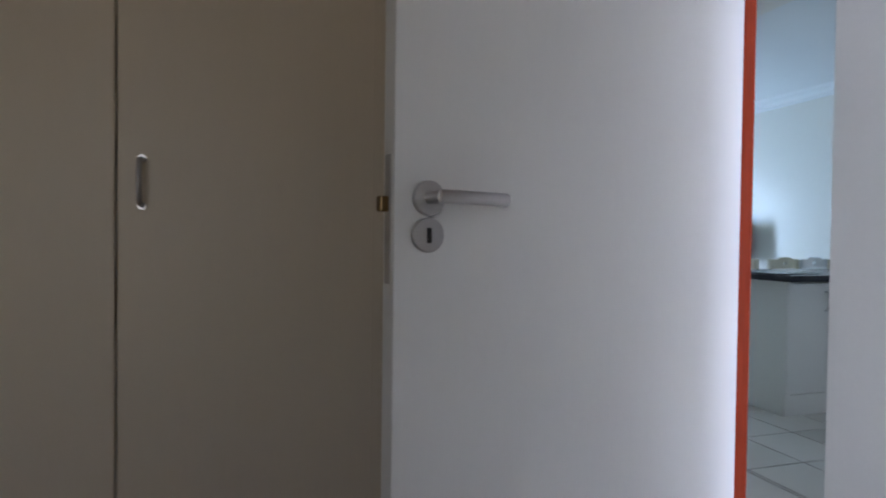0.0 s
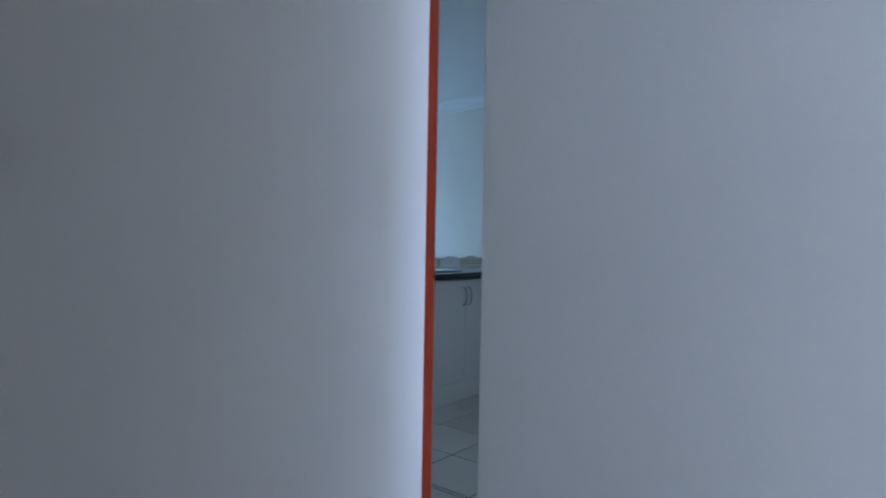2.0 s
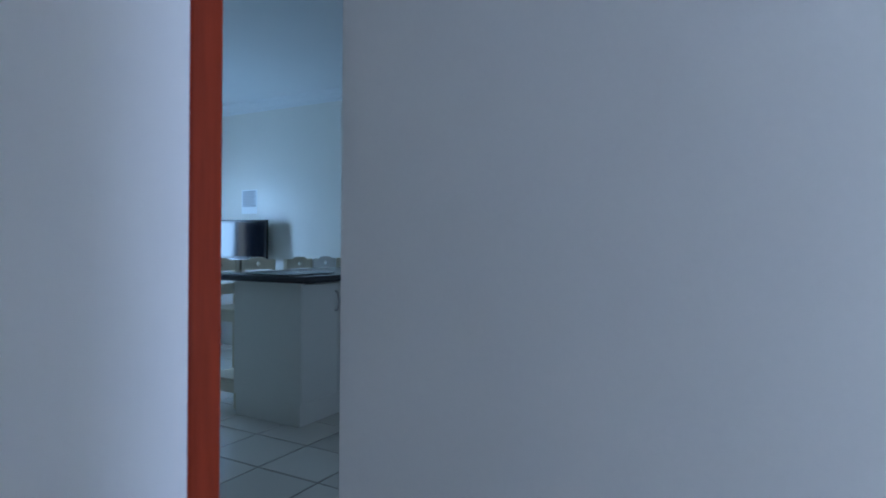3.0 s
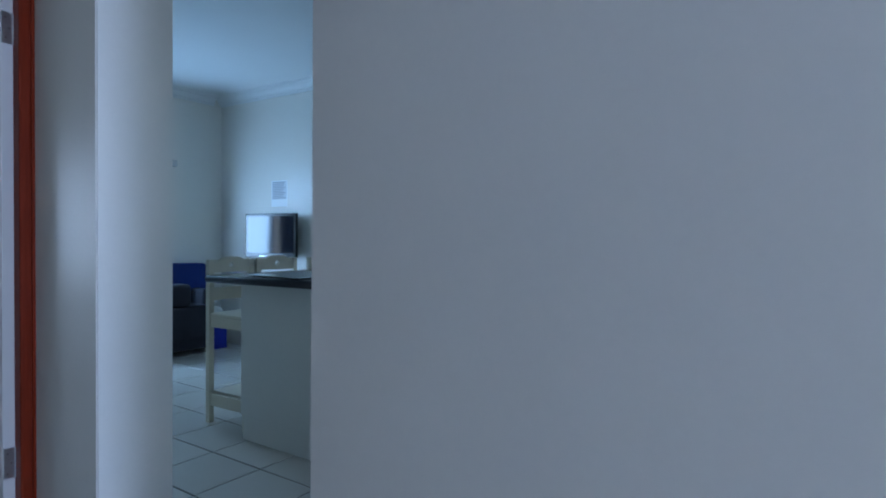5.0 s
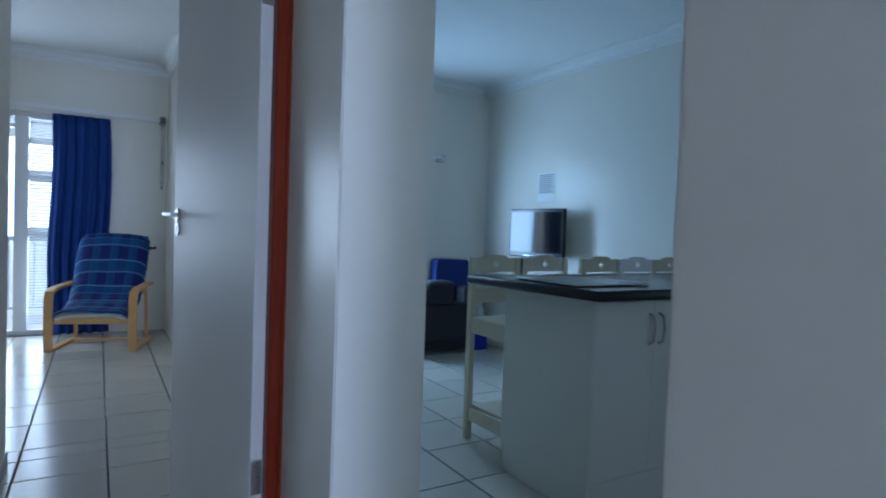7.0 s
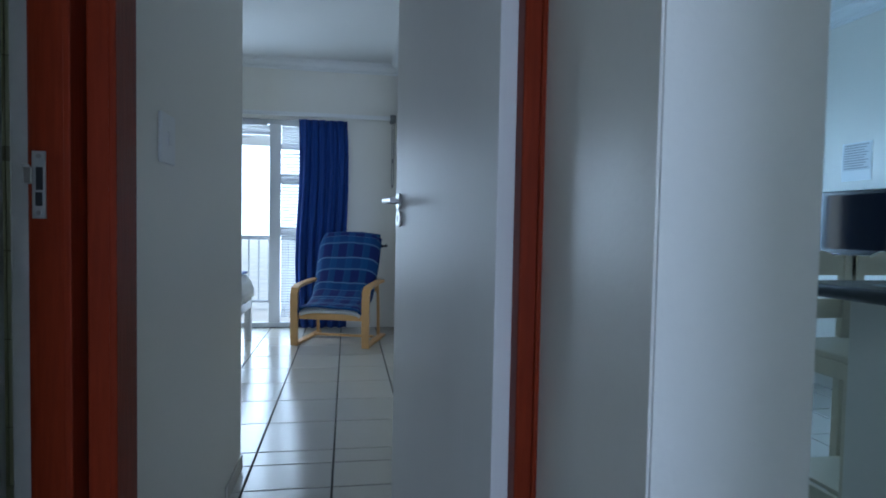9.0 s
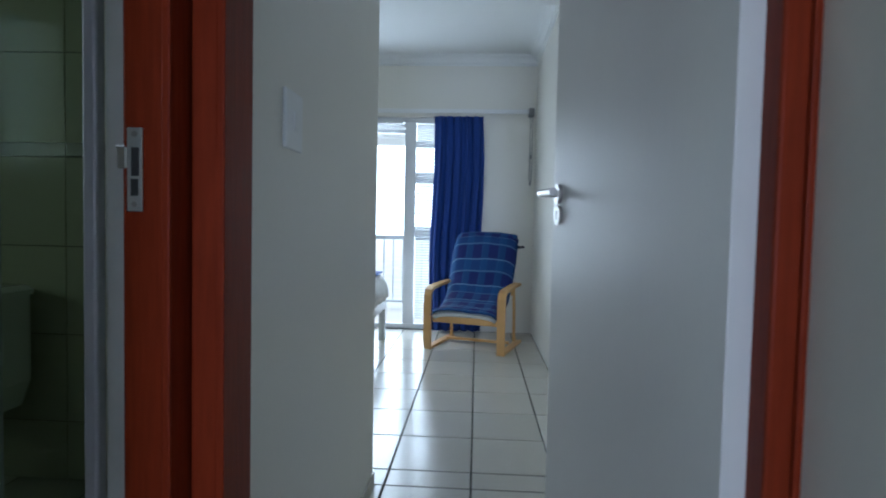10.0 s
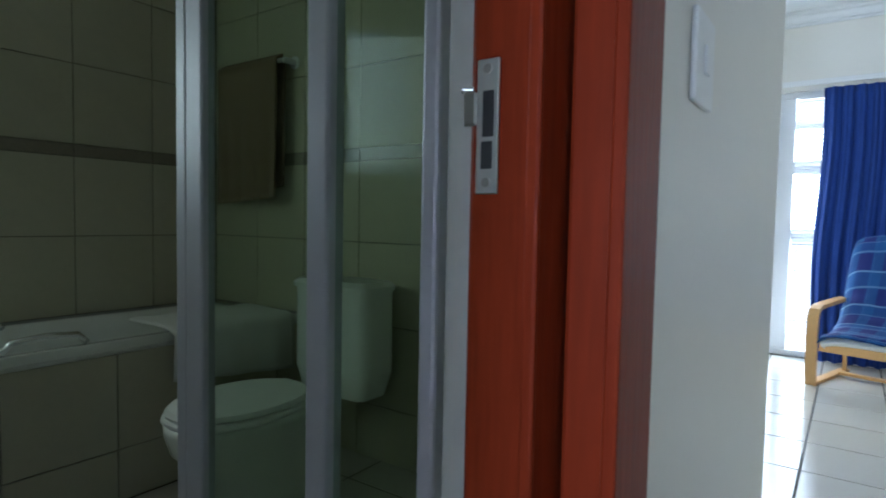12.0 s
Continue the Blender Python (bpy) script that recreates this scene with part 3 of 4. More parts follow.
# backsplash panel with socket on the side wall
bs = thing("splashback", (5.72, 3.7, 1.262), "grey-green tiled splashback panel fixed to the wall", "splashback")
for j in range(2):
    for k in range(3):
        part("tile", box((-0.008, -0.37 + 0.245 * k, -0.262 + 0.285 * j), (-0.001, -0.37 + 0.245 * k + 0.241, -0.262 + 0.285 * j + 0.281), 0.002, 1), WTILE, bs)
sk = thing("wall_socket", (5.711, 4.0, 1.15), "white double wall socket on the splashback", "socket")
part("plate", box((-0.010, -0.06, -0.04), (0.0, 0.045, 0.04), 0.003), WHITE, sk)
for y in (-0.035, 0.015):
    part("rocker", box((-0.013, y - 0.01, 0.008), (-0.0098, y + 0.01, 0.026), 0.001, 1), WHITE, sk)
pl = thing("adaptor_plug", (5.700, 3.86, 1.16), "black plug adaptor pushed into a wall socket", "plug")
part("body", box((-0.05, -0.025, -0.045), (0.011, 0.025, 0.045), 0.006), TVBLACK, pl)

# ---- bar stools ----


def bar_stool(at, rz, paint, label):
    """Painted wooden bar stool; back towards +y, origin on the floor."""
    s = thing("bar_stool", at, label, "stool", "stools along the worktop", rz=rz)
    W, D = 0.153, 0.17
    for x in (-W, W):
        part("rear_leg", box((x - 0.018, D - 0.018, 0), (x + 0.018, D + 0.018, 1.035), 0.004), paint, s)
        part("front_leg", box((x - 0.018, -D - 0.018, 0), (x + 0.018, -D + 0.018, 0.672), 0.004), paint, s)
        part("side_rail", box((x - 0.010, -D + 0.018, 0.61), (x + 0.010, D - 0.018, 0.672), 0.003), paint, s)
        part("side_stretcher", box((x - 0.010, -D + 0.018, 0.11), (x + 0.010, D - 0.018, 0.187), 0.003), paint, s)
    part("seat", box((-W - 0.014, -D - 0.025, 0.672), (W + 0.014, D - 0.019, 0.698), 0.008, 3), paint, s)
    part("rear_stretcher", box((-W + 0.018, D - 0.010, 0.105), (W - 0.018, D + 0.010, 0.187), 0.003), paint, s)
    part("footrest", box((-W + 0.012, -D + 0.019, 0.188), (W - 0.012, D - 0.019, 0.204), 0.003), paint, s, "flat foot board")
    part("front_rail", box((-W + 0.018, -D - 0.010, 0.61), (W - 0.018, -D + 0.010, 0.671), 0.003), paint, s)
    part("rear_rail", box((-W + 0.018, D - 0.010, 0.625), (W - 0.018, D + 0.010, 0.695), 0.003), paint, s)
    part("back_slat", box((-W + 0.018, D - 0.008, 0.776), (W - 0.018, D + 0.008, 0.856), 0.003), paint, s)
    # scalloped top rail pierced by a diamond
    up = [(-W - 0.018, 1.035), (-0.112, 1.035), (-0.10, 1.028), (-0.07, 1.045), (-0.04, 1.053), (0, 1.055)]
    upper = up + [(-x, z) for x, z in reversed(up[:-1])]
    n = len(upper)
    lower = [(upper[k][0], 0.953) for k in range(n)]
    dz = 0.998
    hole = [(-0.022, dz), (0, dz + 0.024), (0.022, dz), (0, dz - 0.024)]
    bm = bmesh.new()
    for y0 in (D - 0.009,):
        pts = {}

        def v(x, z, y):
            key = (round(x, 5), round(z, 5), y)
            if key not in pts:
                pts[key] = bm.verts.new((x, y, z))
            return pts[key]

        cells = []
        left = [(x, z) for x, z in upper if x < -0.03]
        right = [(x, z) for x, z in upper if x > 0.03]
        cells.append(left + [(-0.022, dz + 0.05), (-0.022, dz), (-0.022, 0.953), (-W - 0.018, 0.953)])
        cells.append([(0.022, 0.953), (0.022, dz), (0.022, dz + 0.05)] + right + [(W + 0.018, 0.953)])
        cells.append([(-0.022, dz), (-0.022, dz + 0.05), (0, 1.055), (0.022, dz + 0.05), (0.022, dz), (0, dz + 0.024)])
        cells.append([(-0.022, dz), (0, dz - 0.024), (0.022, dz), (0.022, 0.953), (-0.022, 0.953)])
        for c in cells:
            bm.faces.new([v(x, z, D - 0.009) for x, z in c])
            bm.faces.new([v(x, z, D + 0.009) for x, z in reversed(c)])
        bm.edges.ensure_lookup_table()
        rims = [e for e in bm.edges if len(e.link_faces) == 1 and e.verts[0].co.y < D]
        for e in rims:
            a, b = e.verts
            aa, bb = v(a.co.x, a.co.z, D + 0.009), v(b.co.x, b.co.z, D + 0.009)
            bm.faces.new((a, b, bb, aa))
    bmesh.ops.recalc_face_normals(bm, faces=bm.faces[:])
    part("top_rail", bm, paint, s, "scalloped rail pierced by a diamond")
    return s


st = bar_stool((4.186, 4.225, 0), 2, STOOLPAINT, "cream painted wooden bar stool with diamond-pierced back rail")
st.scale = (1, 1, 0.967)
for x, y, r in ((4.542, 4.23, -1), (4.93, 4.15, 2), (5.55, 4.14, -1)):
    copy_thing(st, pose(x, y, 0, 0, 0, r))
# white here stands in for light falling on one stool of the row
lit_stool = bar_stool((5.245, 4.145, 0), 1, WHITE, "wooden bar stool whitened as if lit, with diamond-pierced back rail")
lit_stool.scale = (1, 1, 0.967)

# ---- living room ----
tv = thing("television", (5.555, 5.695, 1.152), "black flat television on a wall bracket, switched off", "television", rz=-86)
part("case", box((-0.335, -0.012, -0.213), (0.335, 0.028, 0.213), 0.010, 3), TVBLACK, tv)
part("back_shell", box((-0.26, 0.028, -0.16), (0.26, 0.060, 0.15), 0.014, 3), TVBLACK, tv)
part("screen", box((-0.310, -0.0152, -0.168), (0.310, -0.0115, 0.186), 0.001, 1), SCREEN, tv)
part("chrome_strip", box((-0.14, -0.0165, -0.203), (0.02, -0.0115, -0.197), 0.002, 1), CHROME, tv, "shiny strip along the lower bezel")
part("bracket", box((-0.06, 0.060, -0.09), (0.06, 0.135, 0.09), 0.004), TVBLACK, tv)
for z in (-0.10, 0.0, 0.09):
    part("side_button", box((-0.3395, -0.004, z - 0.012), (-0.334, 0.008, z + 0.012), 0.001, 1), ZINC, tv)
nt_ = thing("wall_notice", (5.72, 5.765, 1.568), "printed white notice sheet taped to the wall", "notice")
part("sheet", box((-0.003, -0.116, -0.128), (-0.001, 0.116, 0.128)), PAPER, nt_)
# print field greyed; the bare strip below imitates a bright reflection
part("print_above_glare", box((-0.0042, -0.106, -0.058), (-0.0031, 0.106, 0.120)), PRINT, nt_, "printed field, greyed so the strip below looks lit")
for k in range(10):
    wd_ = 0.088 - 0.03 * ((k * 7) % 3) / 2
    part("text_line", box((-0.0054, -wd_, 0.106 - 0.017 * k), (-0.0043, 0.092, 0.113 - 0.017 * k)), INK, nt_)

sf = thing("armchair", (5.05, 6.45, 0), "dark armchair with blue backrest standing in the corner", "armchair")
part("seat", box((-0.36, -0.17, 0.14), (0.30, 0.18, 0.47), 0.03, 4), SOFA, sf)
bm_ = outline([(-0.01, 0.20), (0.40, 0.20), (0.40, 0.862), (0.03, 0.868)], 0.12, 0.235, "y", 0.03)
part("backrest", bm_, BLUECLOTH, sf, "blue upholstered backrest")
part("armrest", box((-0.36, -0.18, 0.30), (-0.24, 0.20, 0.66), 0.03, 4), SOFA, sf)
part("armrest", box((0.22, -0.10, 0.30), (0.32, 0.12, 0.62), 0.03, 4), SOFA, sf)
part("skirt", box((-0.34, -0.15, 0.05), (0.28, 0.17, 0.15), 0.008), SOFA, sf)
for x, y in ((-0.31, -0.12), (0.25, -0.12), (-0.31, 0.13), (0.25, 0.13)):
    part("foot", disc((x, y, 0.025), (0, 0, 1), 0.02, 0.05, 12, 0.002), TVBLACK, sf)
cs = thing("cushion", (4.98, 6.36, 0.468), "dark cushion lying on the armchair seat", "cushion")
part("cover", box((-0.15, -0.09, 0.0), (0.13, 0.10, 0.215), 0.04, 4), SOFA, cs, smooth=True)
cr = thing("plastic_bag", (5.475, 6.43, 0), "blue plastic carrier holding a white bag", "bag")
cr.scale = (0.85, 0.85, 1.0)
part("bin", outline([(-0.10, -0.08), (0.10, -0.08), (0.10, 0.08), (-0.10, 0.08)], 0, 0.30, "z", 0.02), CRATE, cr)
bmw = bmesh.new()
bmesh.ops.create_icosphere(bmw, subdivisions=3, radius=0.09)
for v in bmw.verts:
    v.co = v.co * (1 + 0.25 * noise.noise(v.co * 22)) + Vector((0, 0, 0.33))
part("liner", bmw, TOWELWHITE, cr, "crumpled white plastic liner", True)
part("bag_handle", tube([(-0.05, 0, 0.38), (-0.045, 0, 0.45), (0, 0, 0.48), (0.045, 0, 0.45), (0.05, 0, 0.38)], 0.006, 8), WHITE, cr)


def slider(name, x0, x1, y, z0, z1, mullions, bars, label):
    """Aluminium window in a wall along x."""
    ob = thing(name, ((x0 + x1) / 2, y, z0), label, "window", kind="structure")
    ox = (x0 + x1) / 2
    hgt = z1 - z0
    f = part("window_frame", box((x0 - ox, -0.03, 0), (x1 - ox, 0.03, 0.05), 0.004), ALUWHITE, ob)
    box_parts = [((x0 - ox, -0.03, hgt - 0.05), (x1 - ox, 0.03, hgt)), ((x0 - ox, -0.03, 0.05), (x0 - ox + 0.05, 0.03, hgt - 0.05)), ((x1 - ox - 0.05, -0.03, 0.05), (x1 - ox, 0.03, hgt - 0.05))]
    for lo, hi in box_parts:
        part("window_frame", box(lo, hi, 0.004), ALUWHITE, ob)
    for a, b in mullions:
        part("mullion", box((a - ox, -0.028, 0.05), (b - ox, 0.028, hgt - 0.05), 0.004), ALUWHITE, ob)
    for a, b, c, d in bars:
        part("glazing_bar", box((a - ox, -0.026, c - z0), (b - ox, 0.026, d - z0), 0.004), ALUWHITE, ob)
    return ob


slider("window_1", 3.75, 4.85, 6.79, 0.25, 1.85, [(4.32, 4.37)], [], "white aluminium living room window")
rod2 = thing("curtain_rail", (4.04, 6.60, 1.85), "white curtain rail above the living room window", "curtain rail")
part("rail", box((-1.0, -0.012, -0.012), (1.05, 0.012, 0.012), 0.003), WHITE, rod2)
part("end_stop", box((1.05, -0.03, -0.03), (1.10, 0.09, 0.03), 0.006), ZINC, rod2)
part("bracket", box((-0.9, 0.012, -0.01), (-0.87, 0.098, 0.01), 0.002), WHITE, rod2)

# ---- bedroom ----
win = slider("door_1", 0.35, 1.98, 8.58, 0.0, 2.14, [(1.575, 1.69), (1.06, 1.12)], [(1.69, 1.93, 0.955, 1.035), (1.69, 1.93, 1.49, 1.585), (1.69, 1.93, 1.84, 1.90), (0.4, 1.06, 1.98, 2.02), (1.12, 1.575, 1.98, 2.02)], "white aluminium sliding balcony door, standing open")


def blind(name, x0, x1, y, rows, tilt, label):
    """Venetian blind: rows of (z0, z1) with slats."""
    b = thing(name, ((x0 + x1) / 2, y, 2.10), label, "blind")
    hw = (x1 - x0) / 2
    part("head_rail", box((-hw, -0.02, -0.03), (hw, 0.02, 0.0), 0.003), SLAT, b)
    first = None
    for z0, z1, pitch in rows:
        z = z0
        while z < z1:
            if first is None:
                bm = box((-hw, -0.0125, -0.0006), (hw, 0.0125, 0.0006))
                bmesh.ops.rotate(bm, cent=(0, 0, 0), matrix=Matrix.Rotation(radians(tilt), 3, "X"), verts=bm.verts)
                first = part("slat", bm, SLAT, b)
                ob = first
            else:
                ob = new("slat", first.data)
                ob.parent = b
            ob.location = (0, 0, z - 2.10)
            z += pitch
    for x in (-hw + 0.04, hw - 0.04):
        part("cord", tube([(x, -0.014, -0.02), (x, -0.014, rows[0][0] - 2.10)], 0.0015, 5), SLAT, b)
    return b


blind("venetian_blind", 1.70, 1.97, 8.522, [(0.12, 1.03, 0.027), (1.04, 1.82, 0.034), (1.84, 2.06, 0.020)], 36, "white slatted blind hanging before the narrow pane")
blind("venetian_blind", 0.45, 1.56, 8.522, [(1.925, 2.06, 0.011)], 10, "white slatted blind pulled up above the open door")


def curtain(name, x0, x1, y, z0, z1, label):
    c = thing(name, ((x0 + x1) / 2, y, z1), label, "curtain")
    w = x1 - x0

    def fn(u, v):
        fold = 0.030 * math.sin(u * math.tau * 5.5 + 0.7 * math.sin(v * 3)) * (0.55 + 0.45 * v) + 0.010 * math.sin(u * math.tau * 13 + v * 4)
        x = (u - 0.5) * w * (1 + 0.06 * math.sin(v * 2.6)) + 0.012 * math.sin(v * 7)
        return (x, fold, -(z1 - z0) * v)

    part("cloth", sheet(fn, 90, 26, 0.004), CURTAIN, c, smooth=True)
    return c


curtain("curtain", 1.875, 2.355, 8.44, 0.015, 2.135, "deep blue cotton curtain gathered beside the balcony door")
curtain("curtain", 3.66, 4.36, 6.60, 0.05, 1.835, "deep blue curtain drawn over half the living room window")
rl = thing("curtain_rail", (1.7, 8.43, 2.17), "white double curtain rail with pull cord", "curtain rail")
for dy, dz in ((-0.02, 0.0), (0.03, 0.028)):
    part("rail", box((-1.4, dy - 0.009, dz - 0.011), (1.11, dy + 0.009, dz + 0.011), 0.003), WHITE, rl)
part("end_pulley", box((1.095, -0.045, -0.03), (1.15, 0.07, 0.045), 0.008), CORDGREY, rl, "grey pulley box")
for x in (-1.1, 0.0, 1.0):
    part("bracket", box((x, -0.02, 0.012), (x + 0.02, 0.068, 0.026), 0.002), WHITE, rl)
for dx in (1.115, 1.135):
    part("cord", tube([(dx, 0.0, -0.03), (dx + 0.002, 0.0, -0.45), (dx, 0.0, -0.66)], 0.0035, 6), CORDGREY, rl)
for dz in (-0.40, -0.66):
    part("tassel", tube([(1.125, 0.0, dz), (1.125, 0.0, dz - 0.022), (1.125, 0.0, dz - 0.04)], 0.010, 10, taper=[0.6, 1, 0.7]), CORDGREY, rl)


def armchair(at, rz):
    """Bentwood armchair: faces -y."""
    c = thing("bentwood_armchair", at, "birch bentwood armchair draped with a blue checked blanket", "armchair", rz=rz)
    hw = 0.325
    for s in (-1, 1):
        x = s * hw
        # side loop: front upright, arm, rear slope and floor runner as one flat bent band
        path = [(-0.33, 0.0), (-0.345, 0.10), (-0.348, 0.40), (-0.343, 0.465), (-0.322, 0.505), (-0.28, 0.523), (-0.18, 0.532), (0.10, 0.545), (0.22, 0.545)]
        bm = bmesh.new()
        rings = []
        for i, (y, z) in enumerate(path):
            a = Vector(path[max(i - 1, 0)])
            b = Vector(path[min(i + 1, len(path) - 1)])
            d = (b - a).normalized()
            nrm = Vector((-d.y, d.x)) * 0.013
            rings.append([bm.verts.new((x + dx, y + k * nrm.x, z + k * nrm.y)) for dx, k in ((-0.033, -1), (0.033, -1), (0.033, 1), (-0.033, 1))])
        for r0, r1 in zip(rings, rings[1:]):
            for k in range(4):
                bm.faces.new((r0[k], r0[(k + 1) % 4], r1[(k + 1) % 4], r1[k]))
        bm.faces.new(rings[0][::-1])
        bm.faces.new(rings[-1])
        bmesh.ops.recalc_face_normals(bm, faces=bm.faces[:])
        part("arm_loop", bm, PINE, c)
        part("floor_runner", box((x - 0.03, -0.325, 0.0), (x + 0.03, 0.30, 0.022), 0.004), PINE, c)
        part("rear_strut", tube([(x * 0.93, 0.22, 0.02), (x * 0.93, 0.20, 0.30), (x * 0.93, 0.16, 0.53)], 0.017, 4), PINE, c)
    part("front_rail", box((-hw + 0.034, -0.325, 0.235), (hw - 0.034, -0.30, 0.315), 0.005), PINE, c)
    part("cross_rail", box((-hw + 0.034, 0.05, 0.02), (hw - 0.034, 0.10, 0.04), 0.004), PINE, c)
    part("back_rail", box((-hw + 0.03, 0.19, 0.44), (hw - 0.03, 0.215, 0.50), 0.004), PINE, c)

    prof = [(-0.33, 0.300), (-0.36, 0.325), (-0.32, 0.350), (-0.20, 0.350), (-0.08, 0.375), (0.04, 0.44), (0.14, 0.57), (0.24, 0.76), (0.32, 0.93), (0.355, 0.975)]

    def along(v):
        f = v * (len(prof) - 1)
        i = min(int(f), len(prof) - 2)
        t = f - i
        t2 = t * t * (3 - 2 * t) * 0.4 + t * 0.6
        return [prof[i][k] + (prof[i + 1][k] - prof[i][k]) * t2 for k in (0, 1)]

    def cushion(u, v):
        y, z = along(v)
        x = (u - 0.5) * 0.54
        edge = 1 - abs(2 * u - 1) ** 4
        return (x, y - 0.01, z + 0.03 * edge - 0.035)

    part("seat_cushion", sheet(cushion, 16, 30, 0.06), TOWELWHITE, c, "white seat pad showing under the blanket", True)

    def blanket(u, v):
        y, z = along(0.13 + 0.87 * v)
        x = (u - 0.5) * (0.592 + 0.025 * min(1, max(0, (v - 0.52) / 0.2))) - 0.015 * v
        edge = 1 - abs(2 * u - 1) ** 6
        wave = 0.012 * noise.noise(Vector((u * 3, v * 5, 1.3))) + 0.005 * noise.noise(Vector((u * 9, v * 12, 4)))
        sag = -0.035 * abs(2 * u - 1) ** 8
        return (x, y - 0.045 * edge - wave, z + 0.03 * edge + sag + wave)

    part("blanket", sheet(blanket, 30, 50, 0.012), PLAID, c, "blue and turquoise checked blanket", True)
    # rolled top of the blanket behind the headrest and a loose fringe
    part("blanket_fold", tube([(-0.27, 0.345, 0.955), (-0.1, 0.35, 0.975), (0.1, 0.35, 0.975), (0.27, 0.345, 0.955)], 0.035, 10), PLAID, c, smooth=True)
    for k in range(6):
        part("fringe", tube([(0.27, 0.345, 0.89 - 0.006 * k), (0.31, 0.33, 0.885 - 0.004 * k), (0.345 + 0.006 * (k % 3), 0.32, 0.87 + 0.008 * (k % 4))], 0.0035, 5), SOFA, c)
    return c


armchair((2.325, 7.86, 0), -17)

# bed end with pale cover and blue runner
be = thing("bed", (0.6, 7.6, 0), "white wooden bed with pale quilt and blue runner", "bed")
for x, y in ((0.87, 0.34), (0.87, -0.56), (-0.87, 0.34), (-0.87, -0.56)):
    part("leg", box((x - 0.03, y - 0.03, 0), (x + 0.03, y + 0.03, 0.34), 0.004), ALUWHITE, be)
part("side_rail", box((-0.9, 0.32, 0.27), (0.9, 0.37, 0.36), 0.005), ALUWHITE, be)
part("side_rail", box((-0.9, -0.59, 0.27), (0.9, -0.54, 0.36), 0.005), ALUWHITE, be)
part("end_board", box((0.86, -0.54, 0.27), (0.90, 0.32, 0.36), 0.005), ALUWHITE, be)
part("mattress", box((-0.88, -0.56, 0.36), (0.88, 0.34, 0.52), 0.04, 4), WHITE, be)


def quilt(u, v):
    x = -0.9 + 1.86 * u
    y = -0.62 + 1.02 * v
    z = 0.545 + 0.012 * noise.noise(Vector((x * 4, y * 4, 0)))
    over = max(0.0, x - 0.86)
    z -= over * 1.9
    return (min(x, 0.915) + 0.02 * over, y, z + 0.008 * math.sin(y * 25) * (over > 0))


part("quilt", sheet(quilt, 50, 24, 0.014), TOWELWHITE, be, "pale quilt hanging over the bed end", True)
be.scale = (1, 1, 1.1)
part("runner", box((0.56, -0.60, 0.556), (0.86, 0.38, 0.572), 0.006), CURTAIN, be, "folded blue runner")

# light switch on the entry wall
sw = thing("light_switch", (1.915, 3.943, 1.292), "white plastic light switch plate on the plaster wall", "light switch")
part("plate", box((0.0, -0.056, -0.062), (0.009, 0.056, 0.062), 0.003, 2), WHITE, sw)
part("rocker", box((0.0085, -0.012, -0.02), (0.013, 0.012, 0.02), 0.002, 1), WHITE, sw)

# scuffed skirting blocks near the bedroom corner
sc = thing("skirting_tile", (1.916, 4.85, 0), "chipped ceramic skirting tile at the wall foot", "skirting")
part("tile", box((0.0, -0.17, 0.0), (0.008, 0.165, 0.065), 0.002), TILE, sc)

# ---- balcony and distance ----
tagged(finish("floor_balcony", box((-1.4, 8.66, -0.12), (3.0, 10.0, -0.02)), CONCRETE), "sunlit concrete balcony floor", "balcony floor", kind="structure")
ra = thing("balcony_railing", (0.8, 9.9, -0.02), "metal balcony railing greyed for its backlit side", "railing")
part("top_rail", box((-2.2, -0.03, 0.89), (2.2, 0.03, 0.94), 0.008), RAILSHADE, ra)
part("bottom_rail", box((-2.2, -0.02, 0.10), (2.2, 0.02, 0.13), 0.004), RAILSHADE, ra)
bal = None
for k in range(37):
    if bal is None:
        bal = part("baluster", box((-0.008, -0.008, 0.13), (0.008, 0.008, 0.89), 0.002, 1), RAILSHADE, ra)
        ob = bal
    else:
        ob = new("baluster", bal.data)
        ob.parent = ra
    ob.location = (-2.16 + 0.12 * k, 0, 0)
for x in (-2.2, -0.73, 0.73, 2.2):
    part("post", box((x - 0.02, -0.02, 0.0), (x + 0.02, 0.02, 0.89), 0.003), RAILSHADE, ra)
tagged(finish("ceiling_balcony", box((-1.4, 8.66, 2.05), (3.0, 10.0, 2.47)), CEIL), "white balcony soffit", "ceiling", kind="structure")

hz = bpy.data.materials.new("bright_haze")
hz.use_nodes = True
hb = hz.node_tree.nodes["Principled BSDF"]
hb.inputs["Base Color"].default_value = (0.8, 0.85, 0.9, 1)
hb.inputs["Emission Color"].default_value = (0.90, 0.96, 1.0, 1)
hb.inputs["Emission Strength"].default_value = 1.25
tagged(finish("backdrop", box((-260, 150, -4), (260, 151, 90)), hz), "glaring white hazy sky in the distance", "backdrop", kind="structure")

# ---- bathroom ----
BT = 0.358


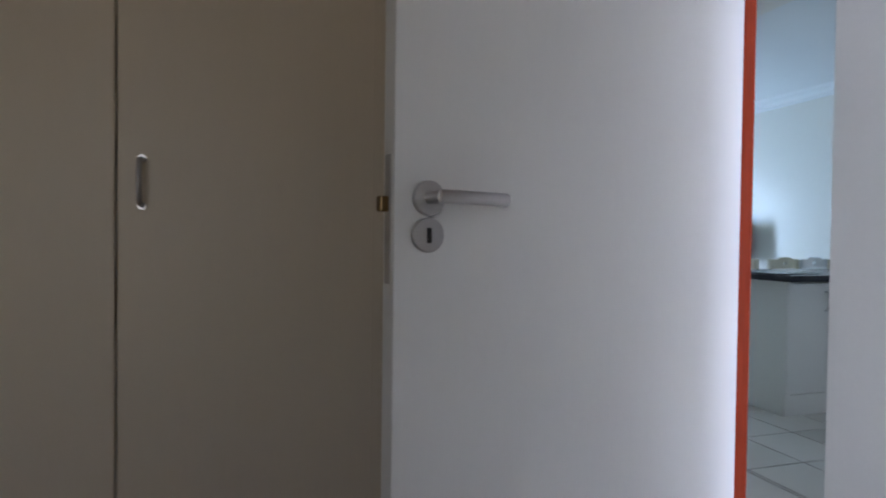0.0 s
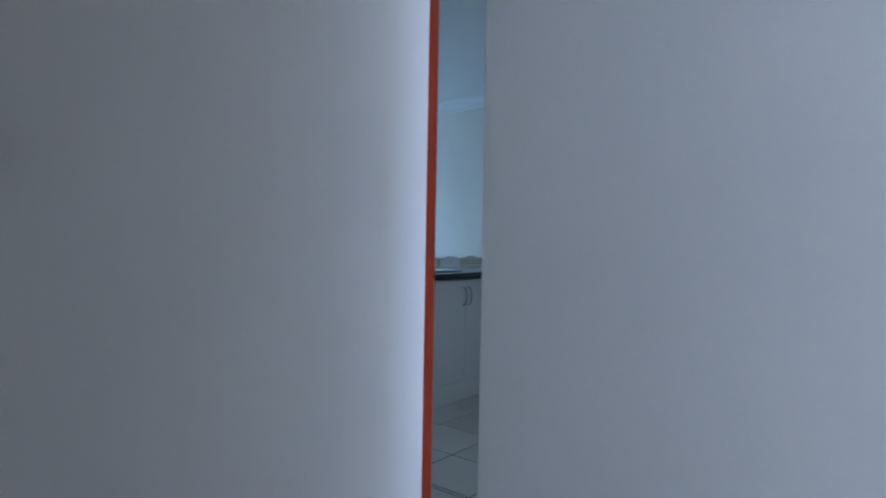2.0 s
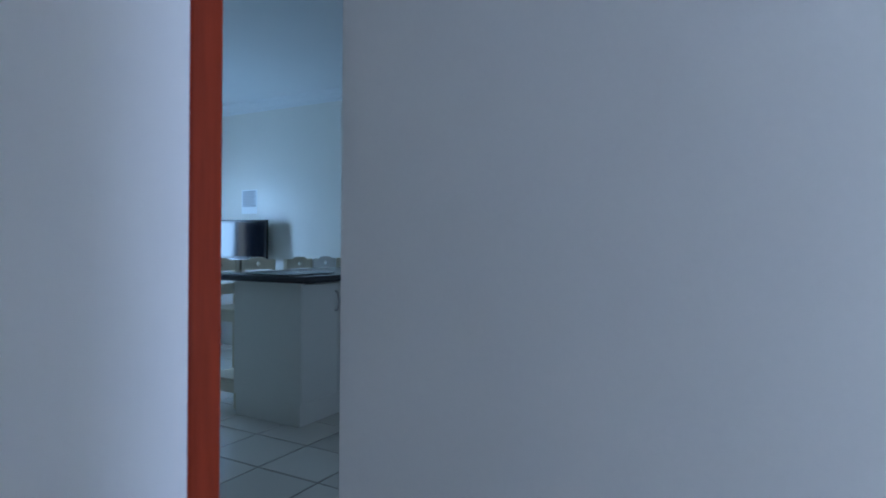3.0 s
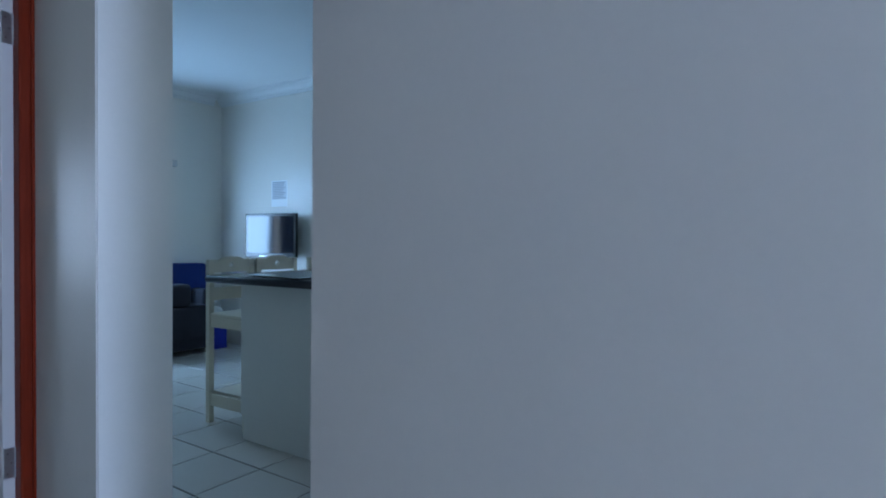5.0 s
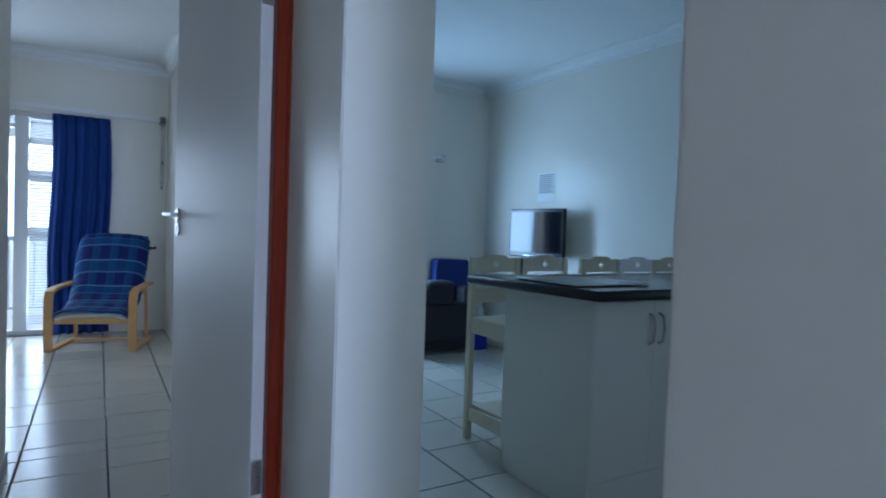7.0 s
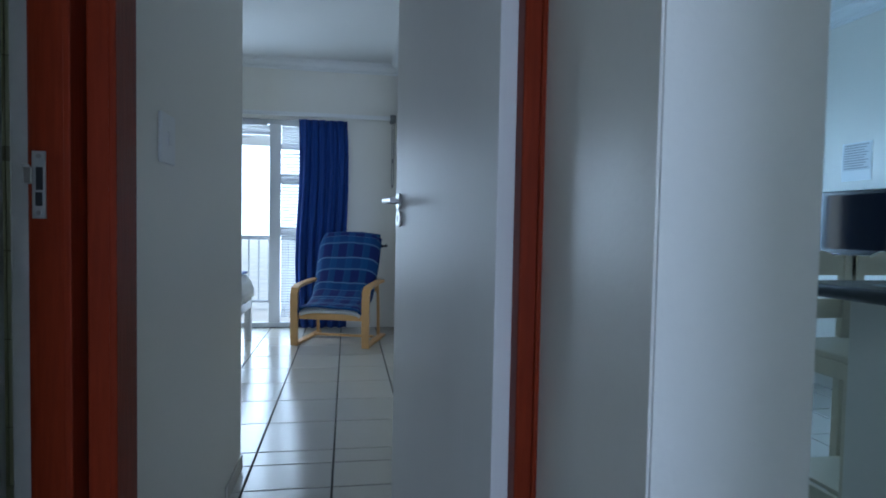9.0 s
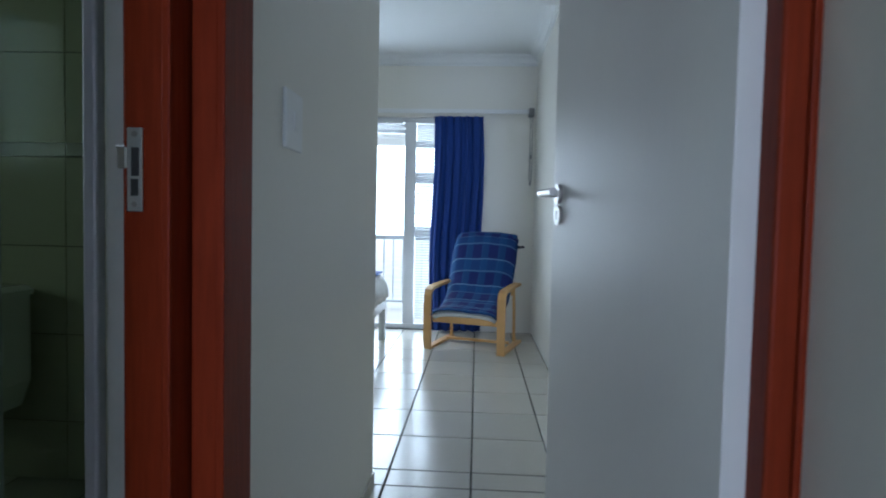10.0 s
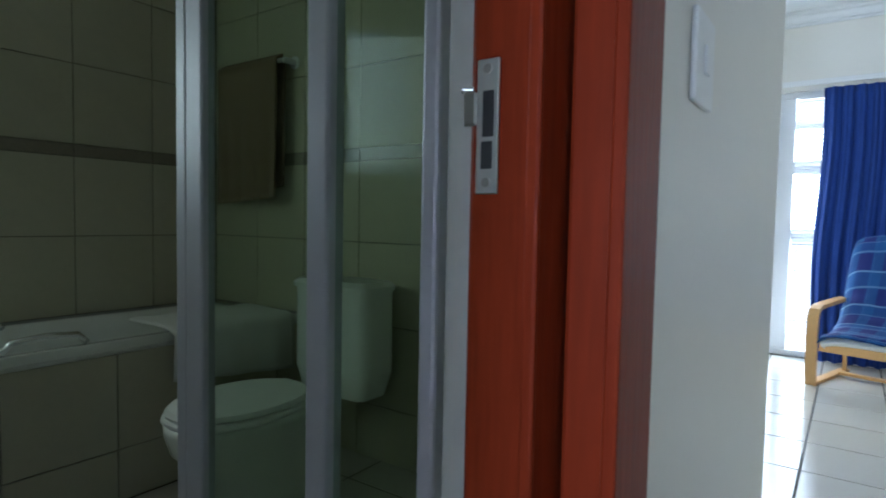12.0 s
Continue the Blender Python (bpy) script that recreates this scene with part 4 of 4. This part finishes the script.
def tiled(parent, face, u0, u1, z0, z1, at, phase):
    """Wall tiles on a wall: face 'x' (wall at x=at, seen from +x) or 'y' (wall at y=at, seen from -y)."""
    shared = {}
    z, rows = z0, []
    while z < z1 - 0.02:
        band = abs(z - 1.315) < 0.02
        h = 0.241 if z < 0.01 else 0.055 if band else (1.315 - z if z < 1.315 < z + BT else BT)
        rows.append((z, h, band))
        z += h
    for z, h, band in rows:
        u = u0 - phase
        while u < u1:
            a, b = max(u, u0), min(u + BT, u1)
            u += BT
            if b - a < 0.02:
                continue
            key = (round(b - a, 3), round(h, 3), band)
            if key not in shared:
                w, hh = b - a - 0.004, h - 0.004
                bm = box((0, -w / 2, -hh / 2), (0.007, w / 2, hh / 2), 0.0015, 1) if face == "x" else box((-w / 2, -0.007, -hh / 2), (w / 2, 0, hh / 2), 0.0015, 1)
                ob = finish("border_tile" if band else "tile", bm, WBAND if band else WTILE)
                shared[key] = ob.data
            else:
                ob = new("border_tile" if band else "tile", shared[key])
            ob.parent = parent
            mid = (a + b) / 2
            ob.location = (at, mid, z + h / 2) if face == "x" else (mid, at, z + h / 2)


bw = tagged(finish("wall_tiling_west", box((-0.78, 3.255, 0.0), (-0.772, 4.955, 2.55)), WGROUT), "beige-green bathroom wall tiles with dark border", "wall tiles", kind="structure")
tiled(bw, "x", 3.26, 4.945, 0.0, 2.5, -0.772, 0.10)
bn = tagged(finish("wall_tiling_north", box((-0.762, 4.952, 0.0), (1.785, 4.960, 2.55)), WGROUT), "beige-green bathroom wall tiles with dark border", "wall tiles", kind="structure")
tiled(bn, "y", -0.762, 1.785, 0.0, 2.5, 4.952, 0.0)

bt = thing("bathtub", (-0.40, 3.78, 0), "white bathtub with beige tiled front", "bathtub")
L0, L1, W0, W1 = -1.13, 1.165, -0.362, 0.345


def basin(u, v):
    a = u * math.tau
    ca, sa = math.cos(a), math.sin(a)
    ex, ey = 0.26 - 0.05 * v, 1.02 - 0.16 * v
    px = ex * (abs(ca) ** 0.5) * (1 if ca >= 0 else -1)
    py = ey * (abs(sa) ** 0.5) * (1 if sa >= 0 else -1)
    return (px, py, 0.592 - 0.36 * v ** 0.8)


bm = bmesh.new()
rings = [[bm.verts.new(basin(k / 40, j / 8)) for k in range(40)] for j in range(9)]
outer = []
for k in range(40):
    x, y, z = basin(k / 40, 0)
    outer.append(bm.verts.new((max(W0, min(W1, x * 1.9)), max(L0 + 0.02, min(L1, y * 1.6)), 0.600)))
lip = [bm.verts.new(v.co - Vector((0, 0, 0.045))) for v in outer]
for k in range(40):
    j = (k + 1) % 40
    bm.faces.new((outer[k], outer[j], rings[0][j], rings[0][k]))
    bm.faces.new((lip[k], lip[j], outer[j], outer[k]))
    for r0, r1 in zip(rings, rings[1:]):
        bm.faces.new((r0[k], r0[j], r1[j], r1[k]))
bm.faces.new(rings[-1][::-1])
bmesh.ops.recalc_face_normals(bm, faces=bm.faces[:])
part("tub", bm, CERAMIC, bt, "white enamelled tub", True)
fp = part("front_panel", box((0.318, L0, 0), (0.333, L1, 0.555)), WGROUT, bt)
for z0, z1 in ((0.0, 0.195), (0.195, 0.553)):
    y = L0
    while y < L1 - 0.05:
        e = min(y + BT, L1)
        ob = part("tile", box((0.333, y + 0.002, z0 + 0.002), (0.340, e - 0.002, z1 - 0.002), 0.0015, 1), WTILE, fp)
        y = e
part("trim", box((0.334, L0, 0.553), (0.350, L1, 0.570), 0.004), ZINC, bt, "dull metal edge strip")
for sgn, yy in ((1, 0.10), (-1, 0.0)):
    gx = 0.27 if sgn > 0 else -0.22
    part("grab_handle", tube([(gx, yy - 0.13, 0.60), (gx, yy - 0.10, 0.632), (gx, yy, 0.640), (gx, yy + 0.10, 0.632), (gx, yy + 0.13, 0.60)], 0.011, 12), CHROME, bt, "chrome grab handle", True)

to = thing("toilet", (0.385, 4.285, 0), "white ceramic close-coupled toilet with closed lid", "toilet")


part("bowl", loft([(0, 0.16, 0.11, 0.26, 0.0, 0.8), (0, 0.16, 0.10, 0.25, 0.08, 0.8), (0, 0.14, 0.115, 0.27, 0.18, 0.9), (0, 0.07, 0.165, 0.31, 0.29, 0.95), (0, 0.03, 0.185, 0.29, 0.36, 0.95), (0, 0.03, 0.185, 0.29, 0.385, 0.95)]), CERAMIC, to, smooth=True)
part("seat", loft([(0, 0.0, 0.186, 0.255, 0.388, 0.92), (0, 0.0, 0.192, 0.262, 0.395, 0.92), (0, 0.0, 0.192, 0.262, 0.404, 0.92), (0, 0.0, 0.186, 0.255, 0.410, 0.92)]), WHITE, to)
part("lid", loft([(0, 0.005, 0.186, 0.255, 0.413, 0.92), (0, 0.005, 0.190, 0.258, 0.420, 0.92), (0, 0.005, 0.180, 0.245, 0.434, 0.92), (0, 0.005, 0.12, 0.17, 0.440, 0.92)]), WHITE, to)
ci = part("cistern", loft([(0, 0.50, 0.18, 0.085, 0.34, 0.35), (0, 0.50, 0.21, 0.100, 0.44, 0.35), (0, 0.50, 0.206, 0.104, 0.75, 0.35), (0, 0.50, 0.206, 0.104, 0.772, 0.35)]), CERAMIC, to)
part("cistern_lid", loft([(0, 0.497, 0.218, 0.112, 0.774, 0.35), (0, 0.497, 0.220, 0.114, 0.792, 0.35), (0, 0.497, 0.197, 0.094, 0.810, 0.35)]), CERAMIC, ci)
part("flush_button", disc((0, 0.495, 0.814), (0, 0, 1), 0.02, 0.008, 18, 0.002), CHROME, ci)
for x in (-0.07, 0.07):
    part("lid_hinge", tube([(x - 0.02, 0.262, 0.418), (x + 0.02, 0.262, 0.418)], 0.011, 10), WHITE, to)

# towel over the bath rim
tw = thing("bath_towel", (-0.06, 4.56, 0.60), "white bath mat draped over the tub edge", "towel")


def drape(u, v):
    s = -0.30 + (0.53 + 0.06 * u) * v
    y = (u - 0.5) * 0.58
    wv = 0.008 * math.sin(u * 21 + v * 3) + 0.01 * noise.noise(Vector((u * 4, v * 4, 2)))
    if s < 0:
        return (s, y, 0.014 + wv * 0.4)
    if s < 0.05:
        return (s * 0.9, y, 0.014 - s * 0.25)
    return (0.052 + 0.008 * math.sin(u * 18), y * (1 + 0.1 * (s - 0.05)), 0.0 - (s - 0.05))


part("cloth", sheet(drape, 30, 30, 0.010), TOWELWHITE, tw, smooth=True)

# towel rail with brown towel on the end wall
tr = thing("towel_rail", (-0.335, 4.945, 1.80), "white wall-mounted towel rail over the bath end", "towel rail")
part("bar", tube([(-0.22, -0.07, 0), (0.22, -0.07, 0)], 0.010, 10), WHITE, tr)
for x in (-0.22, 0.22):
    part("bracket", tube([(x, -0.07, 0), (x, -0.0, 0)], 0.014, 10), WHITE, tr)
    part("flange", disc((x, -0.004, 0), (0, 1, 0), 0.03, 0.008), WHITE, tr)
ht = thing("hanging_towel", (-0.365, 4.875, 1.815), "brown towel hanging in folds from the rail", "towel")


def hang(u, v):
    s = (v - 0.48) * 1.36
    x = (u - 0.5) * 0.46
    w = 0.018 * math.sin(u * 11 + v) + 0.008 * math.sin(u * 27)
    if abs(s) < 0.02:
        return (x, -s, 0.012)
    d = 0.022 if s > 0 else -0.022
    return (x * (1 - 0.08 * abs(s)), -d - w * abs(s) * (1 if s > 0 else 0.3), 0.012 - abs(s) + 0.05 * u * abs(s))


part("cloth", sheet(hang, 34, 40, 0.008), TOWELBROWN, ht, smooth=True)

# shower screen: three posts with green glass between
ss = thing("shower_screen", (1.45, 3.66, 0), "aluminium framed shower screen with greenish glass panels", "shower screen")
POSTS = [(1.716, 3.593, 0.012), (1.474, 3.655, 0.022), (0.962, 3.777, 0.030), (0.878, 3.798, 0.020)]
for x, y, h in POSTS:
    part("post", box((x - 1.45 - h, y - 3.66 - min(0.018, h), 0.05), (x - 1.45 + h, y - 3.66 + min(0.018, h), 2.0), 0.005, 2), ALU, ss)
for (x0, y0, h0), (x1, y1, h1) in ((POSTS[0], POSTS[1]), (POSTS[1], POSTS[2])):
    ax, bx_ = x0 - h0 - 0.002, x1 + h1 + 0.002
    pts = [(ax - 1.45, y0 - 3.66 - 0.003), (ax - 1.45, y0 - 3.66 + 0.003), (bx_ - 1.45, y1 - 3.66 + 0.003), (bx_ - 1.45, y1 - 3.66 - 0.003)]
    gp = part("glass_pane", outline(pts, 0.06, 1.98, "z"), GREENGLASS, ss, "green tinted glass")
    gp.visible_shadow = False
part("sill", outline([(0.32, -0.10), (0.32, -0.045), (-0.60, 0.164), (-0.60, 0.109)], 0.0, 0.05, "z"), ALU, ss)
part("head_rail", outline([(0.31, -0.09), (0.31, -0.05), (-0.60, 0.158), (-0.60, 0.118)], 2.0, 2.04, "z"), ALU, ss)

# ---- floor tiles, laid room by room ----


def lay(parent, x0, x1, y0, y1, px, py, fx, fy, label_mat):
    shared = {}
    i = math.floor((x0 - fx) / px)
    while fx + i * px < x1:
        j = math.floor((y0 - fy) / py)
        while fy + j * py < y1:
            a, b = max(fx + i * px, x0), min(fx + (i + 1) * px, x1)
            c, d = max(fy + j * py, y0), min(fy + (j + 1) * py, y1)
            j += 1
            if b - a < 0.02 or d - c < 0.02:
                continue
            key = (round(b - a, 3), round(d - c, 3))
            w, h = b - a - 0.009, d - c - 0.009
            if key not in shared:
                ob = finish("floor_tile", box((-w / 2, -h / 2, -0.008), (w / 2, h / 2, 0), 0.002, 1), label_mat)
                shared[key] = ob.data
            else:
                ob = new("floor_tile", shared[key])
            ob.parent = parent
            ob.location = ((a + b) / 2, (c + d) / 2, 0)
        i += 1


lay(slab, 3.0, 5.72, -0.08, 6.70, 0.358, 0.388, 3.738, 3.935, TILE)
lay(slab, 1.765, 3.0, -2.6, 3.575, 0.358, 0.388, 3.738, 3.935, TILE)
lay(slab, -1.28, 2.88, 5.03, 8.5, 0.358, 0.405, 2.318, 5.185, TILE)
lay(slab, 1.915, 2.88, 3.575, 5.03, 0.358, 0.405, 2.318, 5.185, TILE)
lay(slab, -0.06, 1.79, 2.60, 4.96, 0.358, 0.358, 0.1, 2.6, TILE)
lay(slab, -1.7, 1.765, -1.6, 1.92, 0.40, 0.40, 0.1, 0.2, TILE)
